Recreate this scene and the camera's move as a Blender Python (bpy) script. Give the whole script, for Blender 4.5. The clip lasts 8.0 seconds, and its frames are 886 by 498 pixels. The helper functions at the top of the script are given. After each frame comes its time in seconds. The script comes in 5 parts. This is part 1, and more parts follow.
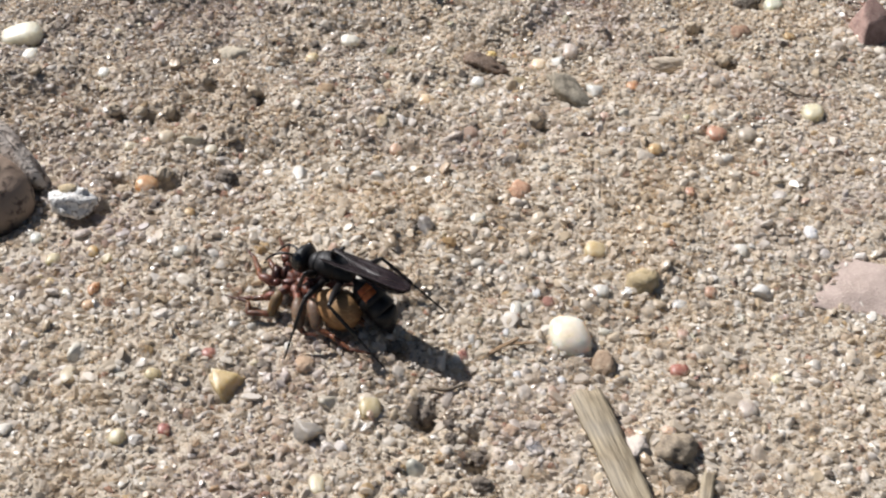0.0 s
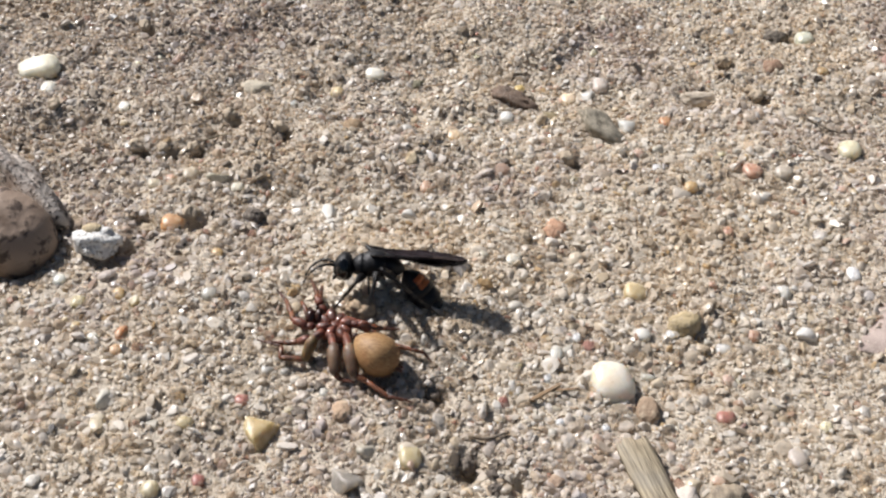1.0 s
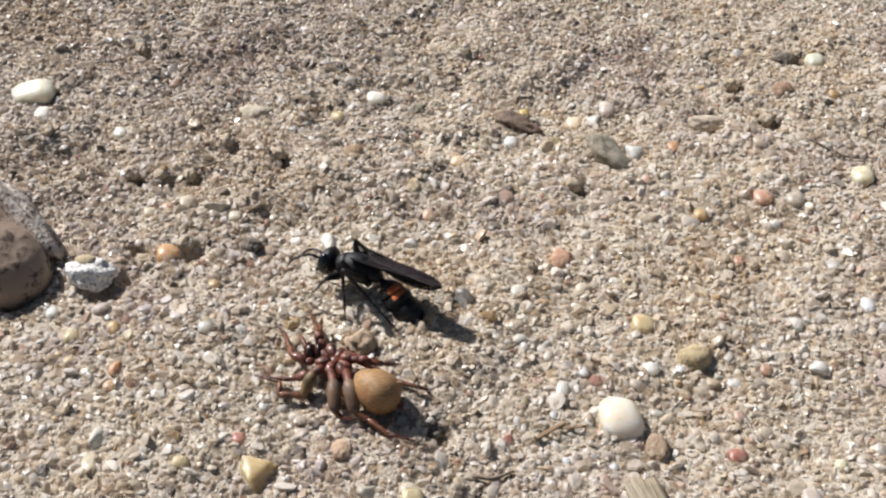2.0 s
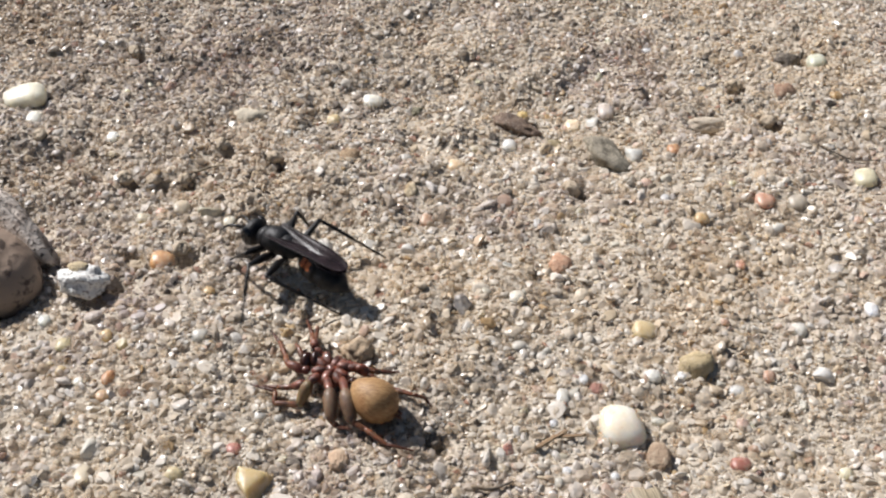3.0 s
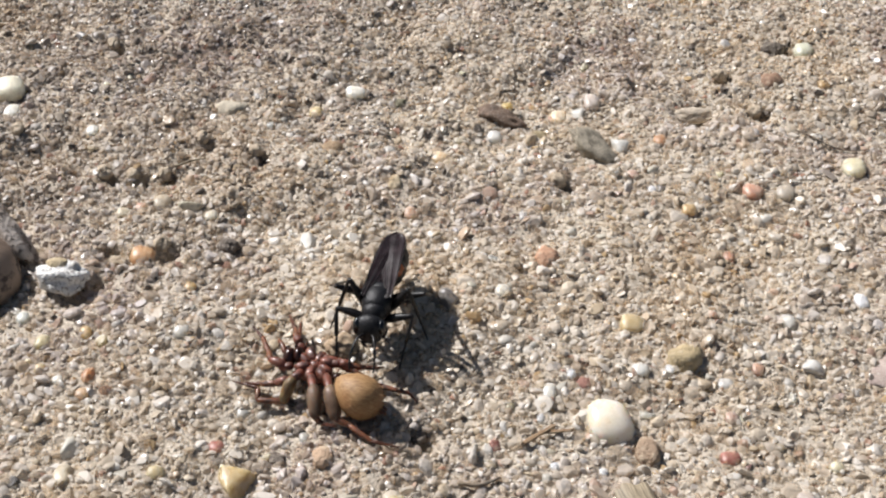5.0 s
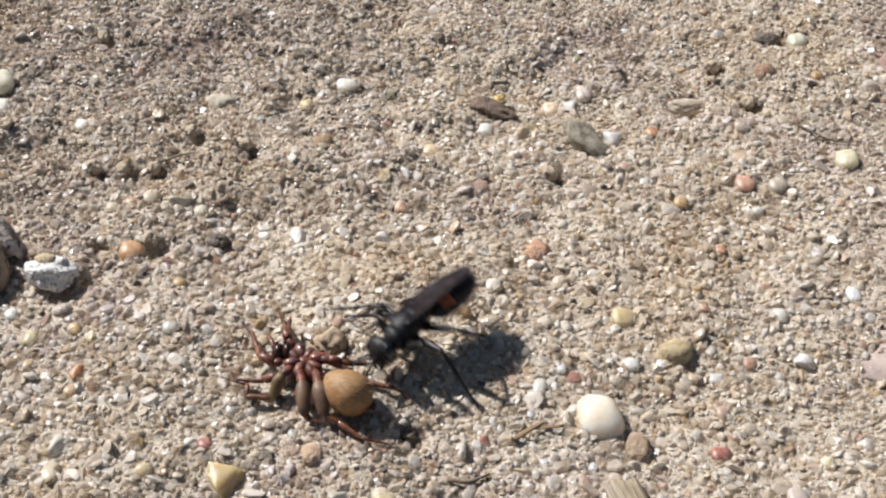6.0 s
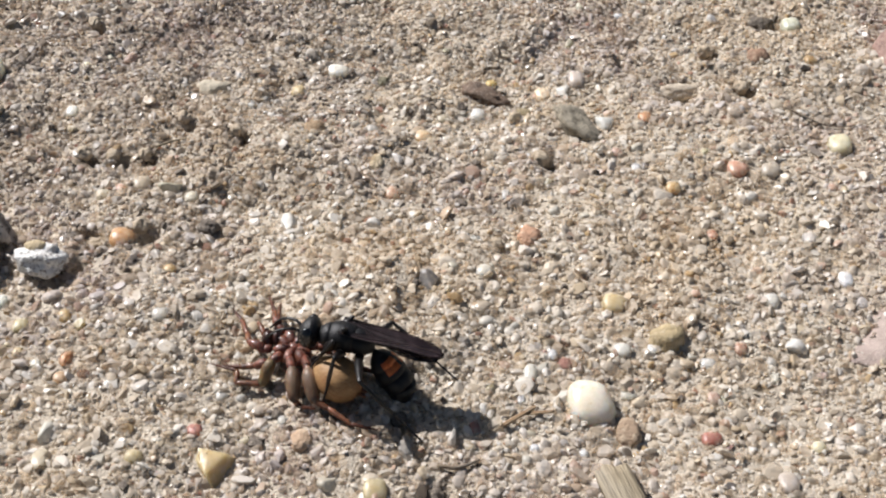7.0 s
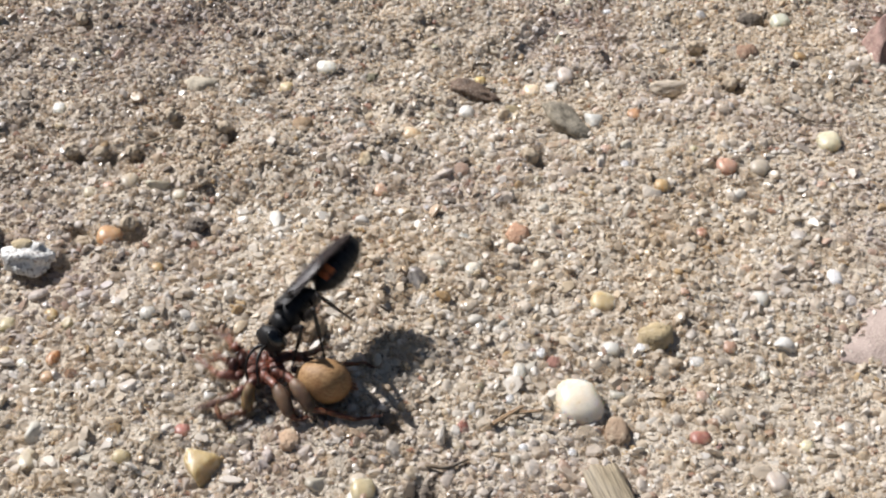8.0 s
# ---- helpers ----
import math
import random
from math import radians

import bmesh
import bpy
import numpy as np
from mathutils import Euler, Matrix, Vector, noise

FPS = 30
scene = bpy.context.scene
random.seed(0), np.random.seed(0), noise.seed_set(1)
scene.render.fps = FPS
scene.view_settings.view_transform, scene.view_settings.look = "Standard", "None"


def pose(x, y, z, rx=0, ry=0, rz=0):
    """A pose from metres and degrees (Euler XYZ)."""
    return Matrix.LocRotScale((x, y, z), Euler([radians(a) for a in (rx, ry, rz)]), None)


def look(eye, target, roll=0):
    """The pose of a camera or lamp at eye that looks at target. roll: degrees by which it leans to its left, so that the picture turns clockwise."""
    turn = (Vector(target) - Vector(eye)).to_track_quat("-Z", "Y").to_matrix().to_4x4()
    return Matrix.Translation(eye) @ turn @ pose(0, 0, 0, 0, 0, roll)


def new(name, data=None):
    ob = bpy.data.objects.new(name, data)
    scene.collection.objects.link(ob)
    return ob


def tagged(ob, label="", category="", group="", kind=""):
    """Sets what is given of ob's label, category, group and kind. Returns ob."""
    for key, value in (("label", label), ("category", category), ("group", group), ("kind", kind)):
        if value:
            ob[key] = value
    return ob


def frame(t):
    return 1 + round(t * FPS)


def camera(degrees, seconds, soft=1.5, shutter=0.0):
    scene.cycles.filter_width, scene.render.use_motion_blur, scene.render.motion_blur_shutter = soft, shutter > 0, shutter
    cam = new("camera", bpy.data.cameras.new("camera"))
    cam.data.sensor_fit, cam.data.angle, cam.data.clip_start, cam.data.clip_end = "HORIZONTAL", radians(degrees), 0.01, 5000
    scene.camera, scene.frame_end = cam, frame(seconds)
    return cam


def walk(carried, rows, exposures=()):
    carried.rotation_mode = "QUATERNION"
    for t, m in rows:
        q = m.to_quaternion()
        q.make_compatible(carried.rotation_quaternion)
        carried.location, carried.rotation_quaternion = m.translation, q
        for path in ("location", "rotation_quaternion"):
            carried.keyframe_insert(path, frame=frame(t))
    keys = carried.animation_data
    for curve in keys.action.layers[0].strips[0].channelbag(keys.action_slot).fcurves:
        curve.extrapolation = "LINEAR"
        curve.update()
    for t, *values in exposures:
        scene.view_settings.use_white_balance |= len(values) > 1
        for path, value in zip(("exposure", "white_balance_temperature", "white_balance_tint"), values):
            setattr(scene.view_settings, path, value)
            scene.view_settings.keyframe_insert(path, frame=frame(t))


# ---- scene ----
cam = camera(33, 8.0, soft=2.15, shutter=0.5)
EXPOSURE = 0.38
PATH = [
    (0.0, pose(0.00574, -0.12957, 0.10717, 47.228, -1.635, 0.881)),
    (0.5, pose(0.00214, -0.12736, 0.10650, 47.357, -1.762, 0.745)),
    (1.0, pose(-0.00010, -0.12499, 0.10599, 47.944, -2.213, 0.340)),
    (1.5, pose(0.00005, -0.12248, 0.10550, 48.279, -2.043, 0.426)),
    (3.0, pose(0.00016, -0.11826, 0.10415, 48.176, -1.910, 0.214)),
    (3.5, pose(0.00000, -0.11798, 0.10363, 48.194, -1.993, 0.000)),
    (4.0, pose(-0.00003, -0.11770, 0.10311, 48.212, -2.031, -0.194)),
    (4.5, pose(-0.00000, -0.11731, 0.10279, 48.141, -2.078, -0.354)),
    (6.0, pose(0.00150, -0.11558, 0.10325, 47.308, -1.817, -0.491)),
    (6.5, pose(0.00210, -0.11546, 0.10297, 47.110, -1.695, -0.518)),
    (7.0, pose(0.00253, -0.11541, 0.10287, 46.834, -1.680, -0.556)),
    (7.5, pose(0.00303, -0.11530, 0.10270, 46.758, -1.644, -0.605)),
    (8.0, pose(0.00279, -0.11459, 0.10326, 46.443, -1.886, -0.825)),
]
walk(cam, PATH, exposures=[(0.0, EXPOSURE), (8.0, EXPOSURE)])

# ---- world and sun ----
SUN = Vector((-0.89, 0.69, 1.0)).normalized()
world = bpy.data.worlds.new("sky")
scene.world = world
world.use_nodes = True
sky = world.node_tree.nodes.new("ShaderNodeTexSky")
sky.sky_type = "NISHITA"
sky.sun_disc = False
sky.dust_density = 1.6
sky.sun_elevation = math.asin(SUN.z)
sky.sun_rotation = math.atan2(SUN.x, SUN.y)
back = world.node_tree.nodes["Background"]
back.inputs["Strength"].default_value = 0.037
world.node_tree.links.new(sky.outputs[0], back.inputs["Color"])
lamp = bpy.data.lights.new("sun", "SUN")
lamp.energy, lamp.angle, lamp.color = 5.2, radians(0.53), (1.0, 0.98, 0.982)
sun = new("sun", lamp)
sun.matrix_world = look(SUN * 2, (0, 0, 0))

MM = 0.001


# ---- materials ----
def rgb(text):
    c = [int(text[i:i + 2], 16) / 255 for i in (0, 2, 4)]
    return tuple(v / 12.92 if v <= 0.04045 else ((v + 0.055) / 1.055) ** 2.4 for v in c) + (1.0,)


class Nodes:
    """A short hand for building a node material."""

    def __init__(self, name):
        self.mat = bpy.data.materials.new(name)
        self.mat.use_nodes = True
        self.tree = self.mat.node_tree
        self.shader = self.tree.nodes["Principled BSDF"]

    def add(self, kind, **values):
        node = self.tree.nodes.new("ShaderNode" + kind)
        for key, value in values.items():
            node.inputs[key.replace("_", " ")].default_value = value
        return node

    def link(self, a, b):
        self.tree.links.new(a, b)

    def set(self, **values):
        for key, value in values.items():
            self.shader.inputs[key.replace("_", " ")].default_value = value

    def coords(self):
        return self.add("TexCoord").outputs["Object"]

    def noise(self, scale, detail=3.0, vector=None):
        n = self.add("TexNoise", Scale=scale, Detail=detail)
        if vector is not None:
            self.link(vector, n.inputs["Vector"])
        return n.outputs["Fac"]

    def ramp(self, fac, stops, mode="LINEAR"):
        n = self.tree.nodes.new("ShaderNodeValToRGB")
        n.color_ramp.interpolation = mode
        while len(n.color_ramp.elements) < len(stops):
            n.color_ramp.elements.new(1.0)
        for e, (at, colour) in zip(n.color_ramp.elements, stops):
            e.position, e.color = at, colour
        self.link(fac, n.inputs["Fac"])
        return n.outputs["Color"]

    def mix(self, fac, a, b, mode="MIX"):
        n = self.tree.nodes.new("ShaderNodeMix")
        n.data_type, n.blend_type = "RGBA", mode
        for socket, value in ((n.inputs[0], fac), (n.inputs[6], a), (n.inputs[7], b)):
            if hasattr(value, "links"):
                self.link(value, socket)
            else:
                socket.default_value = value
        return n.outputs[2]

    def bump(self, height, strength, distance):
        n = self.add("Bump", Strength=strength, Distance=distance)
        self.link(height, n.inputs["Height"])
        self.link(n.outputs["Normal"], self.shader.inputs["Normal"])

    def colour(self, socket):
        self.link(socket, self.shader.inputs["Base Color"])

    def rough(self, fac, low, high):
        n = self.add("MapRange", To_Min=low, To_Max=high)
        self.link(fac, n.inputs["Value"])
        self.link(n.outputs[0], self.shader.inputs["Roughness"])


def sand_material():
    m = Nodes("fine_sand")
    v = m.coords()
    fine, broad = m.noise(5200, 4, v), m.noise(160, 4, v)
    c = m.ramp(fine, [(0.3, rgb("A39785")), (0.5, rgb("C2B5A2")), (0.68, rgb("D6CBBA"))])
    c = m.mix(m.ramp(broad, [(0.42, (0, 0, 0, 1)), (0.62, (1, 1, 1, 1))]), c, m.mix(0.35, c, rgb("8D8377")))
    m.colour(c)
    m.rough(fine, 0.6, 0.95)
    m.bump(fine, 0.9, 0.0003)
    return m.mat


GRAIN_TONES = [(0.0, "E0D7C8"), (0.11, "CFC3B1"), (0.21, "E7E0D5"), (0.32, "C1B4A1"), (0.38, "DBCEB9"), (0.48, "E9E4DA"),
               (0.57, "D5CABA"), (0.66, "D9C9AE"), (0.72, "B6A996"), (0.77, "E2DACD"), (0.86, "D4BFA5"), (0.895, "C8AD99"), (0.915, "EEE9E2"),
               (0.95, "C9AE84"), (0.963, "B98E78"), (0.972, "A1978B"), (0.984, "E9E5DD")]


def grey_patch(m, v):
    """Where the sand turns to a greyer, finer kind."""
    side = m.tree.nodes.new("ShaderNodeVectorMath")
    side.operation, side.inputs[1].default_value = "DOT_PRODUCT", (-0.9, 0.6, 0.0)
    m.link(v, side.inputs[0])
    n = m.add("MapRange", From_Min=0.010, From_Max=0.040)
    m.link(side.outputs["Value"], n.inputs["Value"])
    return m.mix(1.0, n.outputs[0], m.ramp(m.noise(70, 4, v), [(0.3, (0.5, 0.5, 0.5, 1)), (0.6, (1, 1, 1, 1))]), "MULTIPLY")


def grain_material(name, dull, clear, glassy, film):
    m = Nodes(name)
    geo = m.tree.nodes.new("ShaderNodeNewGeometry")
    pick = geo.outputs["Random Per Island"]
    v = m.coords()
    c = m.ramp(pick, [(at, rgb(tone)) for at, tone in GRAIN_TONES], "CONSTANT")
    dust, broad = m.noise(3800, 3, v), m.noise(120, 4, v)
    c = m.mix(m.ramp(dust, [(0.45, (0, 0, 0, 1)), (0.7, (dull, dull, dull, 1))]), c, rgb(film))
    c = m.mix(m.ramp(broad, [(0.45, (0, 0, 0, 1)), (0.65, (0.45, 0.45, 0.45, 1))]), c, rgb("D6CEC6"), "MULTIPLY")
    hue = m.noise(46, 3, v)
    c = m.mix(m.ramp(hue, [(0.5, (0, 0, 0, 1)), (0.66, (1, 1, 1, 1))]), c, rgb("F7F0E6"), "MULTIPLY")
    c = m.mix(m.ramp(hue, [(0.32, (1, 1, 1, 1)), (0.48, (0, 0, 0, 1))]), c, rgb("E6DFE2"), "MULTIPLY")
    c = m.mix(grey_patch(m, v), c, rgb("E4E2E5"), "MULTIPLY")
    m.colour(c)
    again = m.tree.nodes.new("ShaderNodeMath")
    again.operation = "FRACT"
    scaled = m.tree.nodes.new("ShaderNodeMath")
    scaled.operation, scaled.inputs[1].default_value = "MULTIPLY", 37.7
    m.link(pick, scaled.inputs[0])
    m.link(scaled.outputs[0], again.inputs[0])
    m.rough(again.outputs[0], 0.24, 0.65)
    m.bump(dust, 0.3, 0.0001)
    m.set(IOR=1.5)
    glow = m.tree.nodes.new("ShaderNodeBsdfTranslucent")
    m.link(c, glow.inputs["Color"])
    both = m.tree.nodes.new("ShaderNodeMixShader")
    both.inputs[0].default_value = clear
    m.link(m.shader.outputs[0], both.inputs[1])
    m.link(glow.outputs[0], both.inputs[2])
    through_it = m.tree.nodes.new("ShaderNodeBsdfTransparent")
    through_it.inputs[0].default_value = (0.97, 0.94, 0.9, 1)
    limpid = m.add("MapRange", To_Min=0.0, To_Max=glassy)
    m.link(again.outputs[0], limpid.inputs["Value"])
    quartz = m.tree.nodes.new("ShaderNodeMixShader")
    m.link(limpid.outputs[0], quartz.inputs[0])
    m.link(both.outputs[0], quartz.inputs[1])
    m.link(through_it.outputs[0], quartz.inputs[2])
    m.link(quartz.outputs[0], m.tree.nodes["Material Output"].inputs["Surface"])
    return m.mat


STONES = {}


def stone_material(tone, form):
    key = (tone, form)
    if key in STONES:
        return STONES[key]
    m = Nodes("stone_" + form)
    v = m.coords()
    base = rgb(tone)
    grey = sum(base[:3]) / 3
    base = tuple(k * (0.62 * x + 0.38 * grey) for k, x in zip((0.84, 0.81, 0.765), base[:3])) + (1.0,)
    dark = tuple(x * 0.62 for x in base[:3]) + (1.0,)
    pale = tuple(min(0.9, x * 1.12 + 0.02) for x in base[:3]) + (1.0,)
    broad, fine = m.noise(650, 4, v), m.noise(4200, 3, v)
    c = m.ramp(broad, [(0.3, m_mix(base, dark, 0.55)), (0.5, base), (0.7, pale)])
    c = m.mix(m.ramp(fine, [(0.55, (0, 0, 0, 1)), (0.72, (0.5, 0.5, 0.5, 1))]), c, dark)
    c = m.mix(m.ramp(m.noise(1300, 5, v), [(0.5, (0, 0, 0, 1)), (0.66, (0.55, 0.55, 0.55, 1))]), c, rgb("BBAC95"))
    m.colour(c)
    if form == "lumpy":
        m.rough(fine, 0.6, 0.9)
        m.bump(fine, 0.8, 0.00025)
    else:
        m.rough(fine, 0.28, 0.58)
        m.bump(m.noise(1800, 4, v), 0.25, 0.00015)
        m.set(Subsurface_Weight=1.0, Subsurface_Scale=0.0026)
        m.shader.inputs["Subsurface Radius"].default_value = (1.0, 0.95, 0.85)
        if form == "angular" and grey > 0.55:
            m.set(Subsurface_Weight=0.0)
            clear = m.tree.nodes.new("ShaderNodeBsdfTransparent")
            both = m.tree.nodes.new("ShaderNodeMixShader")
            both.inputs[0].default_value = 0.28
            m.link(m.shader.outputs[0], both.inputs[1])
            m.link(clear.outputs[0], both.inputs[2])
            m.link(both.outputs[0], m.tree.nodes["Material Output"].inputs["Surface"])
    STONES[key] = m.mat
    return m.mat


def pearl_material():
    """Milky quartz: cloudy white core, honey-coloured skin in patches."""
    m = Nodes("milky_quartz")
    v = m.coords()
    broad, fine = m.noise(260, 3, v), m.noise(2600, 4, v)
    c = m.ramp(broad, [(0.3, rgb("D0BD98")), (0.44, rgb("DACEBB")), (0.62, rgb("E2DBD0"))])
    c = m.mix(m.ramp(fine, [(0.6, (0, 0, 0, 1)), (0.72, (0.5, 0.5, 0.5, 1))]), c, rgb("B79C72"))
    m.colour(c)
    m.rough(fine, 0.16, 0.38)
    m.bump(fine, 0.15, 0.0001)
    m.set(Subsurface_Weight=1.0, Subsurface_Scale=0.003)
    m.shader.inputs["Subsurface Radius"].default_value = (1.0, 0.8, 0.6)
    return m.mat


def m_mix(a, b, f):
    return tuple(x * (1 - f) + y * f for x, y in zip(a, b))


def speckled_material(name, pale, tan, dark, scale):
    m = Nodes(name)
    v = m.coords()
    a, b, f = m.noise(scale, 5, v), m.noise(scale * 2.6, 4, v), m.noise(6000, 2, v)
    c = m.ramp(a, [(0.35, rgb(tan)), (0.5, rgb(pale)), (0.7, rgb(pale))])
    c = m.mix(m.ramp(b, [(0.54, (0, 0, 0, 1)), (0.62, (1, 1, 1, 1))]), c, rgb(dark))
    m.colour(c)
    m.rough(f, 0.45, 0.85)
    m.bump(b, 0.6, 0.0004)
    return m.mat


def plain_rock_material(name, tone, other, scale=900):
    m = Nodes(name)
    v = m.coords()
    a, f = m.noise(scale, 5, v), m.noise(5200, 3, v)
    c = m.ramp(a, [(0.32, rgb(other)), (0.6, rgb(tone))])
    c = m.mix(m.ramp(f, [(0.5, (0, 0, 0, 1)), (0.75, (0.4, 0.4, 0.4, 1))]), c, rgb("D8CCB8"))
    m.colour(c)
    m.rough(f, 0.65, 0.95)
    m.bump(f, 0.7, 0.0002)
    return m.mat


def wood_material(name, pale, dark):
    m = Nodes(name)
    v = m.coords()
    stretch = m.tree.nodes.new("ShaderNodeMapping")
    stretch.inputs["Scale"].default_value = (0.07, 1.0, 1.0)
    m.link(v, stretch.inputs["Vector"])
    grain = m.noise(4000, 5, stretch.outputs[0])
    blot = m.noise(300, 3, v)
    c = m.ramp(grain, [(0.34, rgb(dark)), (0.55, rgb(pale)), (0.75, rgb("B9AB90"))])
    c = m.mix(m.ramp(blot, [(0.45, (0, 0, 0, 1)), (0.7, (0.5, 0.5, 0.5, 1))]), c, rgb("8F887C"))
    m.colour(c)
    m.rough(grain, 0.6, 0.9)
    m.bump(grain, 0.9, 0.0002)
    return m.mat


def shell_material(name, tone, other, rough=(0.22, 0.5), scale=1500, hairs=0.4, coat=0.0, soft=0.0):
    m = Nodes(name)
    v = m.coords()
    a, f = m.noise(scale, 4, v), m.noise(7000, 3, v)
    m.colour(m.ramp(a, [(0.35, rgb(other)), (0.62, rgb(tone))]))
    m.rough(f, *rough)
    m.bump(f, hairs, 0.00008)
    m.set(Specular_IOR_Level=0.38, Coat_Weight=coat, Coat_Roughness=0.14, Subsurface_Weight=soft, Subsurface_Scale=0.0006)
    m.shader.inputs["Subsurface Radius"].default_value = (1.0, 0.5, 0.3)
    return m.mat


def belly_material():
    m = Nodes("spider_belly")
    v = m.coords()
    stretch = m.tree.nodes.new("ShaderNodeMapping")
    stretch.inputs["Scale"].default_value = (0.3, 1.0, 1.0)
    stretch.inputs["Rotation"].default_value = (0, 0, radians(35))
    m.link(v, stretch.inputs["Vector"])
    hair = m.noise(5600, 4, stretch.outputs[0])
    blot = m.noise(420, 3, v)
    c = m.ramp(hair, [(0.3, rgb("7E5B36")), (0.48, rgb("93714A")), (0.72, rgb("A6845A"))])
    c = m.mix(m.ramp(blot, [(0.46, (0, 0, 0, 1)), (0.66, (0.6, 0.6, 0.6, 1))]), c, rgb("8A5C35"))
    m.colour(c)
    m.rough(hair, 0.5, 0.75)
    m.bump(hair, 0.4, 0.0001)
    return m.mat


def wing_material():
    m = Nodes("smoky_wing")
    v = m.coords()
    a = m.noise(700, 3, v)
    m.colour(m.ramp(a, [(0.35, rgb("1C1415")), (0.65, rgb("33282A"))]))
    m.rough(a, 0.3, 0.46)
    m.bump(m.noise(3000, 2, v), 0.3, 0.00008)
    m.set(Alpha=0.8, IOR=1.4, Specular_IOR_Level=0.4)
    return m.mat


SAND = sand_material()
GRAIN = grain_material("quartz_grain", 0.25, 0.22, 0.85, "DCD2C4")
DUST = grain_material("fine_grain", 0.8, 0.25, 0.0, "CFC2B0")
BLACK = shell_material("black_cuticle", "0B0A0C", "141316", (0.4, 0.62), hairs=0.6, coat=0.0)
LEG_BLACK = shell_material("black_leg", "0E0D0E", "1D1817", (0.3, 0.55))
ORANGE = shell_material("orange_band", "CC7440", "AA5022", (0.3, 0.55))
EYE = shell_material("dark_eye", "0B0C0E", "14161A", (0.12, 0.25), hairs=0.05, coat=0.4)
WING = wing_material()
BELLY = belly_material()
RED_BROWN = shell_material("red_brown_cuticle", "7C4836", "44251B", (0.35, 0.6), scale=900, hairs=0.6, coat=0.3, soft=0.5)
LEG_BROWN = shell_material("brown_leg", "784A31", "44291B", (0.3, 0.6), scale=1200, coat=0.25, soft=0.4)
TAN_THIGH = shell_material("grey_tan_thigh", "755E4A", "48352A", (0.38, 0.62), scale=700, hairs=0.8, coat=0.12, soft=0.6)
GOLD_THIGH = shell_material("olive_gold_thigh", "7A6543", "4B3723", (0.38, 0.62), scale=700, hairs=0.8, coat=0.12, soft=0.6)
LEG_DARK = shell_material("dark_brown_foot", "5A3323", "3A2016", (0.3, 0.6), scale=900)
JAW = shell_material("dark_jaw", "361B13", "241009", (0.2, 0.4), hairs=0.2, coat=0.3)


# ---- mesh tools (all lengths in mm) ----
def part(name, bm, material, parent=None, label="", smooth=True, at=None):
    """Links a bmesh, drawn in mm, as one mesh object under its thing or part."""
    bm.transform(Matrix.Scale(MM, 4))
    bmesh.ops.recalc_face_normals(bm, faces=bm.faces)
    me = bpy.data.meshes.new(name)
    bm.to_mesh(me)
    bm.free()
    for mat in (material if isinstance(material, tuple) else (material,)):
        me.materials.append(mat)
    if smooth:
        me.polygons.foreach_set("use_smooth", [True] * len(me.polygons))
    ob = new(name, me)
    if parent is not None:
        ob.parent = parent
    if at is not None:
        ob.location = Vector(at) * MM
    if label:
        tagged(ob, label)
    return ob


def loft(bm, rings, sides=18):
    """A closed skin over rings (x, y, z, half width, half height) that stand across x."""
    rows = []
    for x, y, z, ry, rz in rings:
        rows.append([bm.verts.new((x, y + ry * math.cos(a), z + rz * math.sin(a)))
                     for a in (2 * math.pi * i / sides for i in range(sides))])
    made = []
    for a, b in zip(rows, rows[1:]):
        for i in range(sides):
            made.append(bm.faces.new((a[i], a[(i + 1) % sides], b[(i + 1) % sides], b[i])))
    made.append(bm.faces.new(rows[0]))
    made.append(bm.faces.new(rows[-1]))
    return made


def tube(bm, points, radii, sides=10):
    """A tapered tube with rounded ends along points."""
    pts = [Vector(p) for p in points]
    rings = []
    n = len(pts)
    side = Vector((0.3, 0.2, 1))
    for i, p in enumerate(pts):
        way = (pts[min(i + 1, n - 1)] - pts[max(i - 1, 0)]).normalized()
        u = way.cross(side)
        if u.length < 0.05:
            u = way.cross(Vector((1, 0, 0)))
        u.normalize()
        w = u.cross(way).normalized()
        r = radii[i]
        if i == 0:
            rings.append((p - way * r * 0.5, u, w, r * 0.55))
        rings.append((p, u, w, r))
        if i == n - 1:
            rings.append((p + way * r * 0.5, u, w, r * 0.55))
    rows = [[bm.verts.new(p + (u * math.cos(a) + w * math.sin(a)) * r) for a in (2 * math.pi * k / sides for k in range(sides))]
            for p, u, w, r in rings]
    for a, b in zip(rows, rows[1:]):
        for k in range(sides):
            bm.faces.new((a[k], a[(k + 1) % sides], b[(k + 1) % sides], b[k]))
    bm.faces.new(rows[0])
    bm.faces.new(rows[-1])


def smooth_line(points, steps=4):
    """Points of a soft curve through the given ones."""
    p = [Vector(q) for q in points]
    p = [p[0] * 2 - p[1]] + p + [p[-1] * 2 - p[-2]]
    out = []
    for i in range(1, len(p) - 2):
        for k in range(steps):
            t = k / steps
            out.append(0.5 * (2 * p[i] + (p[i + 1] - p[i - 1]) * t + (2 * p[i - 1] - 5 * p[i] + 4 * p[i + 1] - p[i + 2]) * t * t
                              + (3 * p[i] - p[i - 1] - 3 * p[i + 1] + p[i + 2]) * t ** 3))
    out.append(p[-2])
    return out


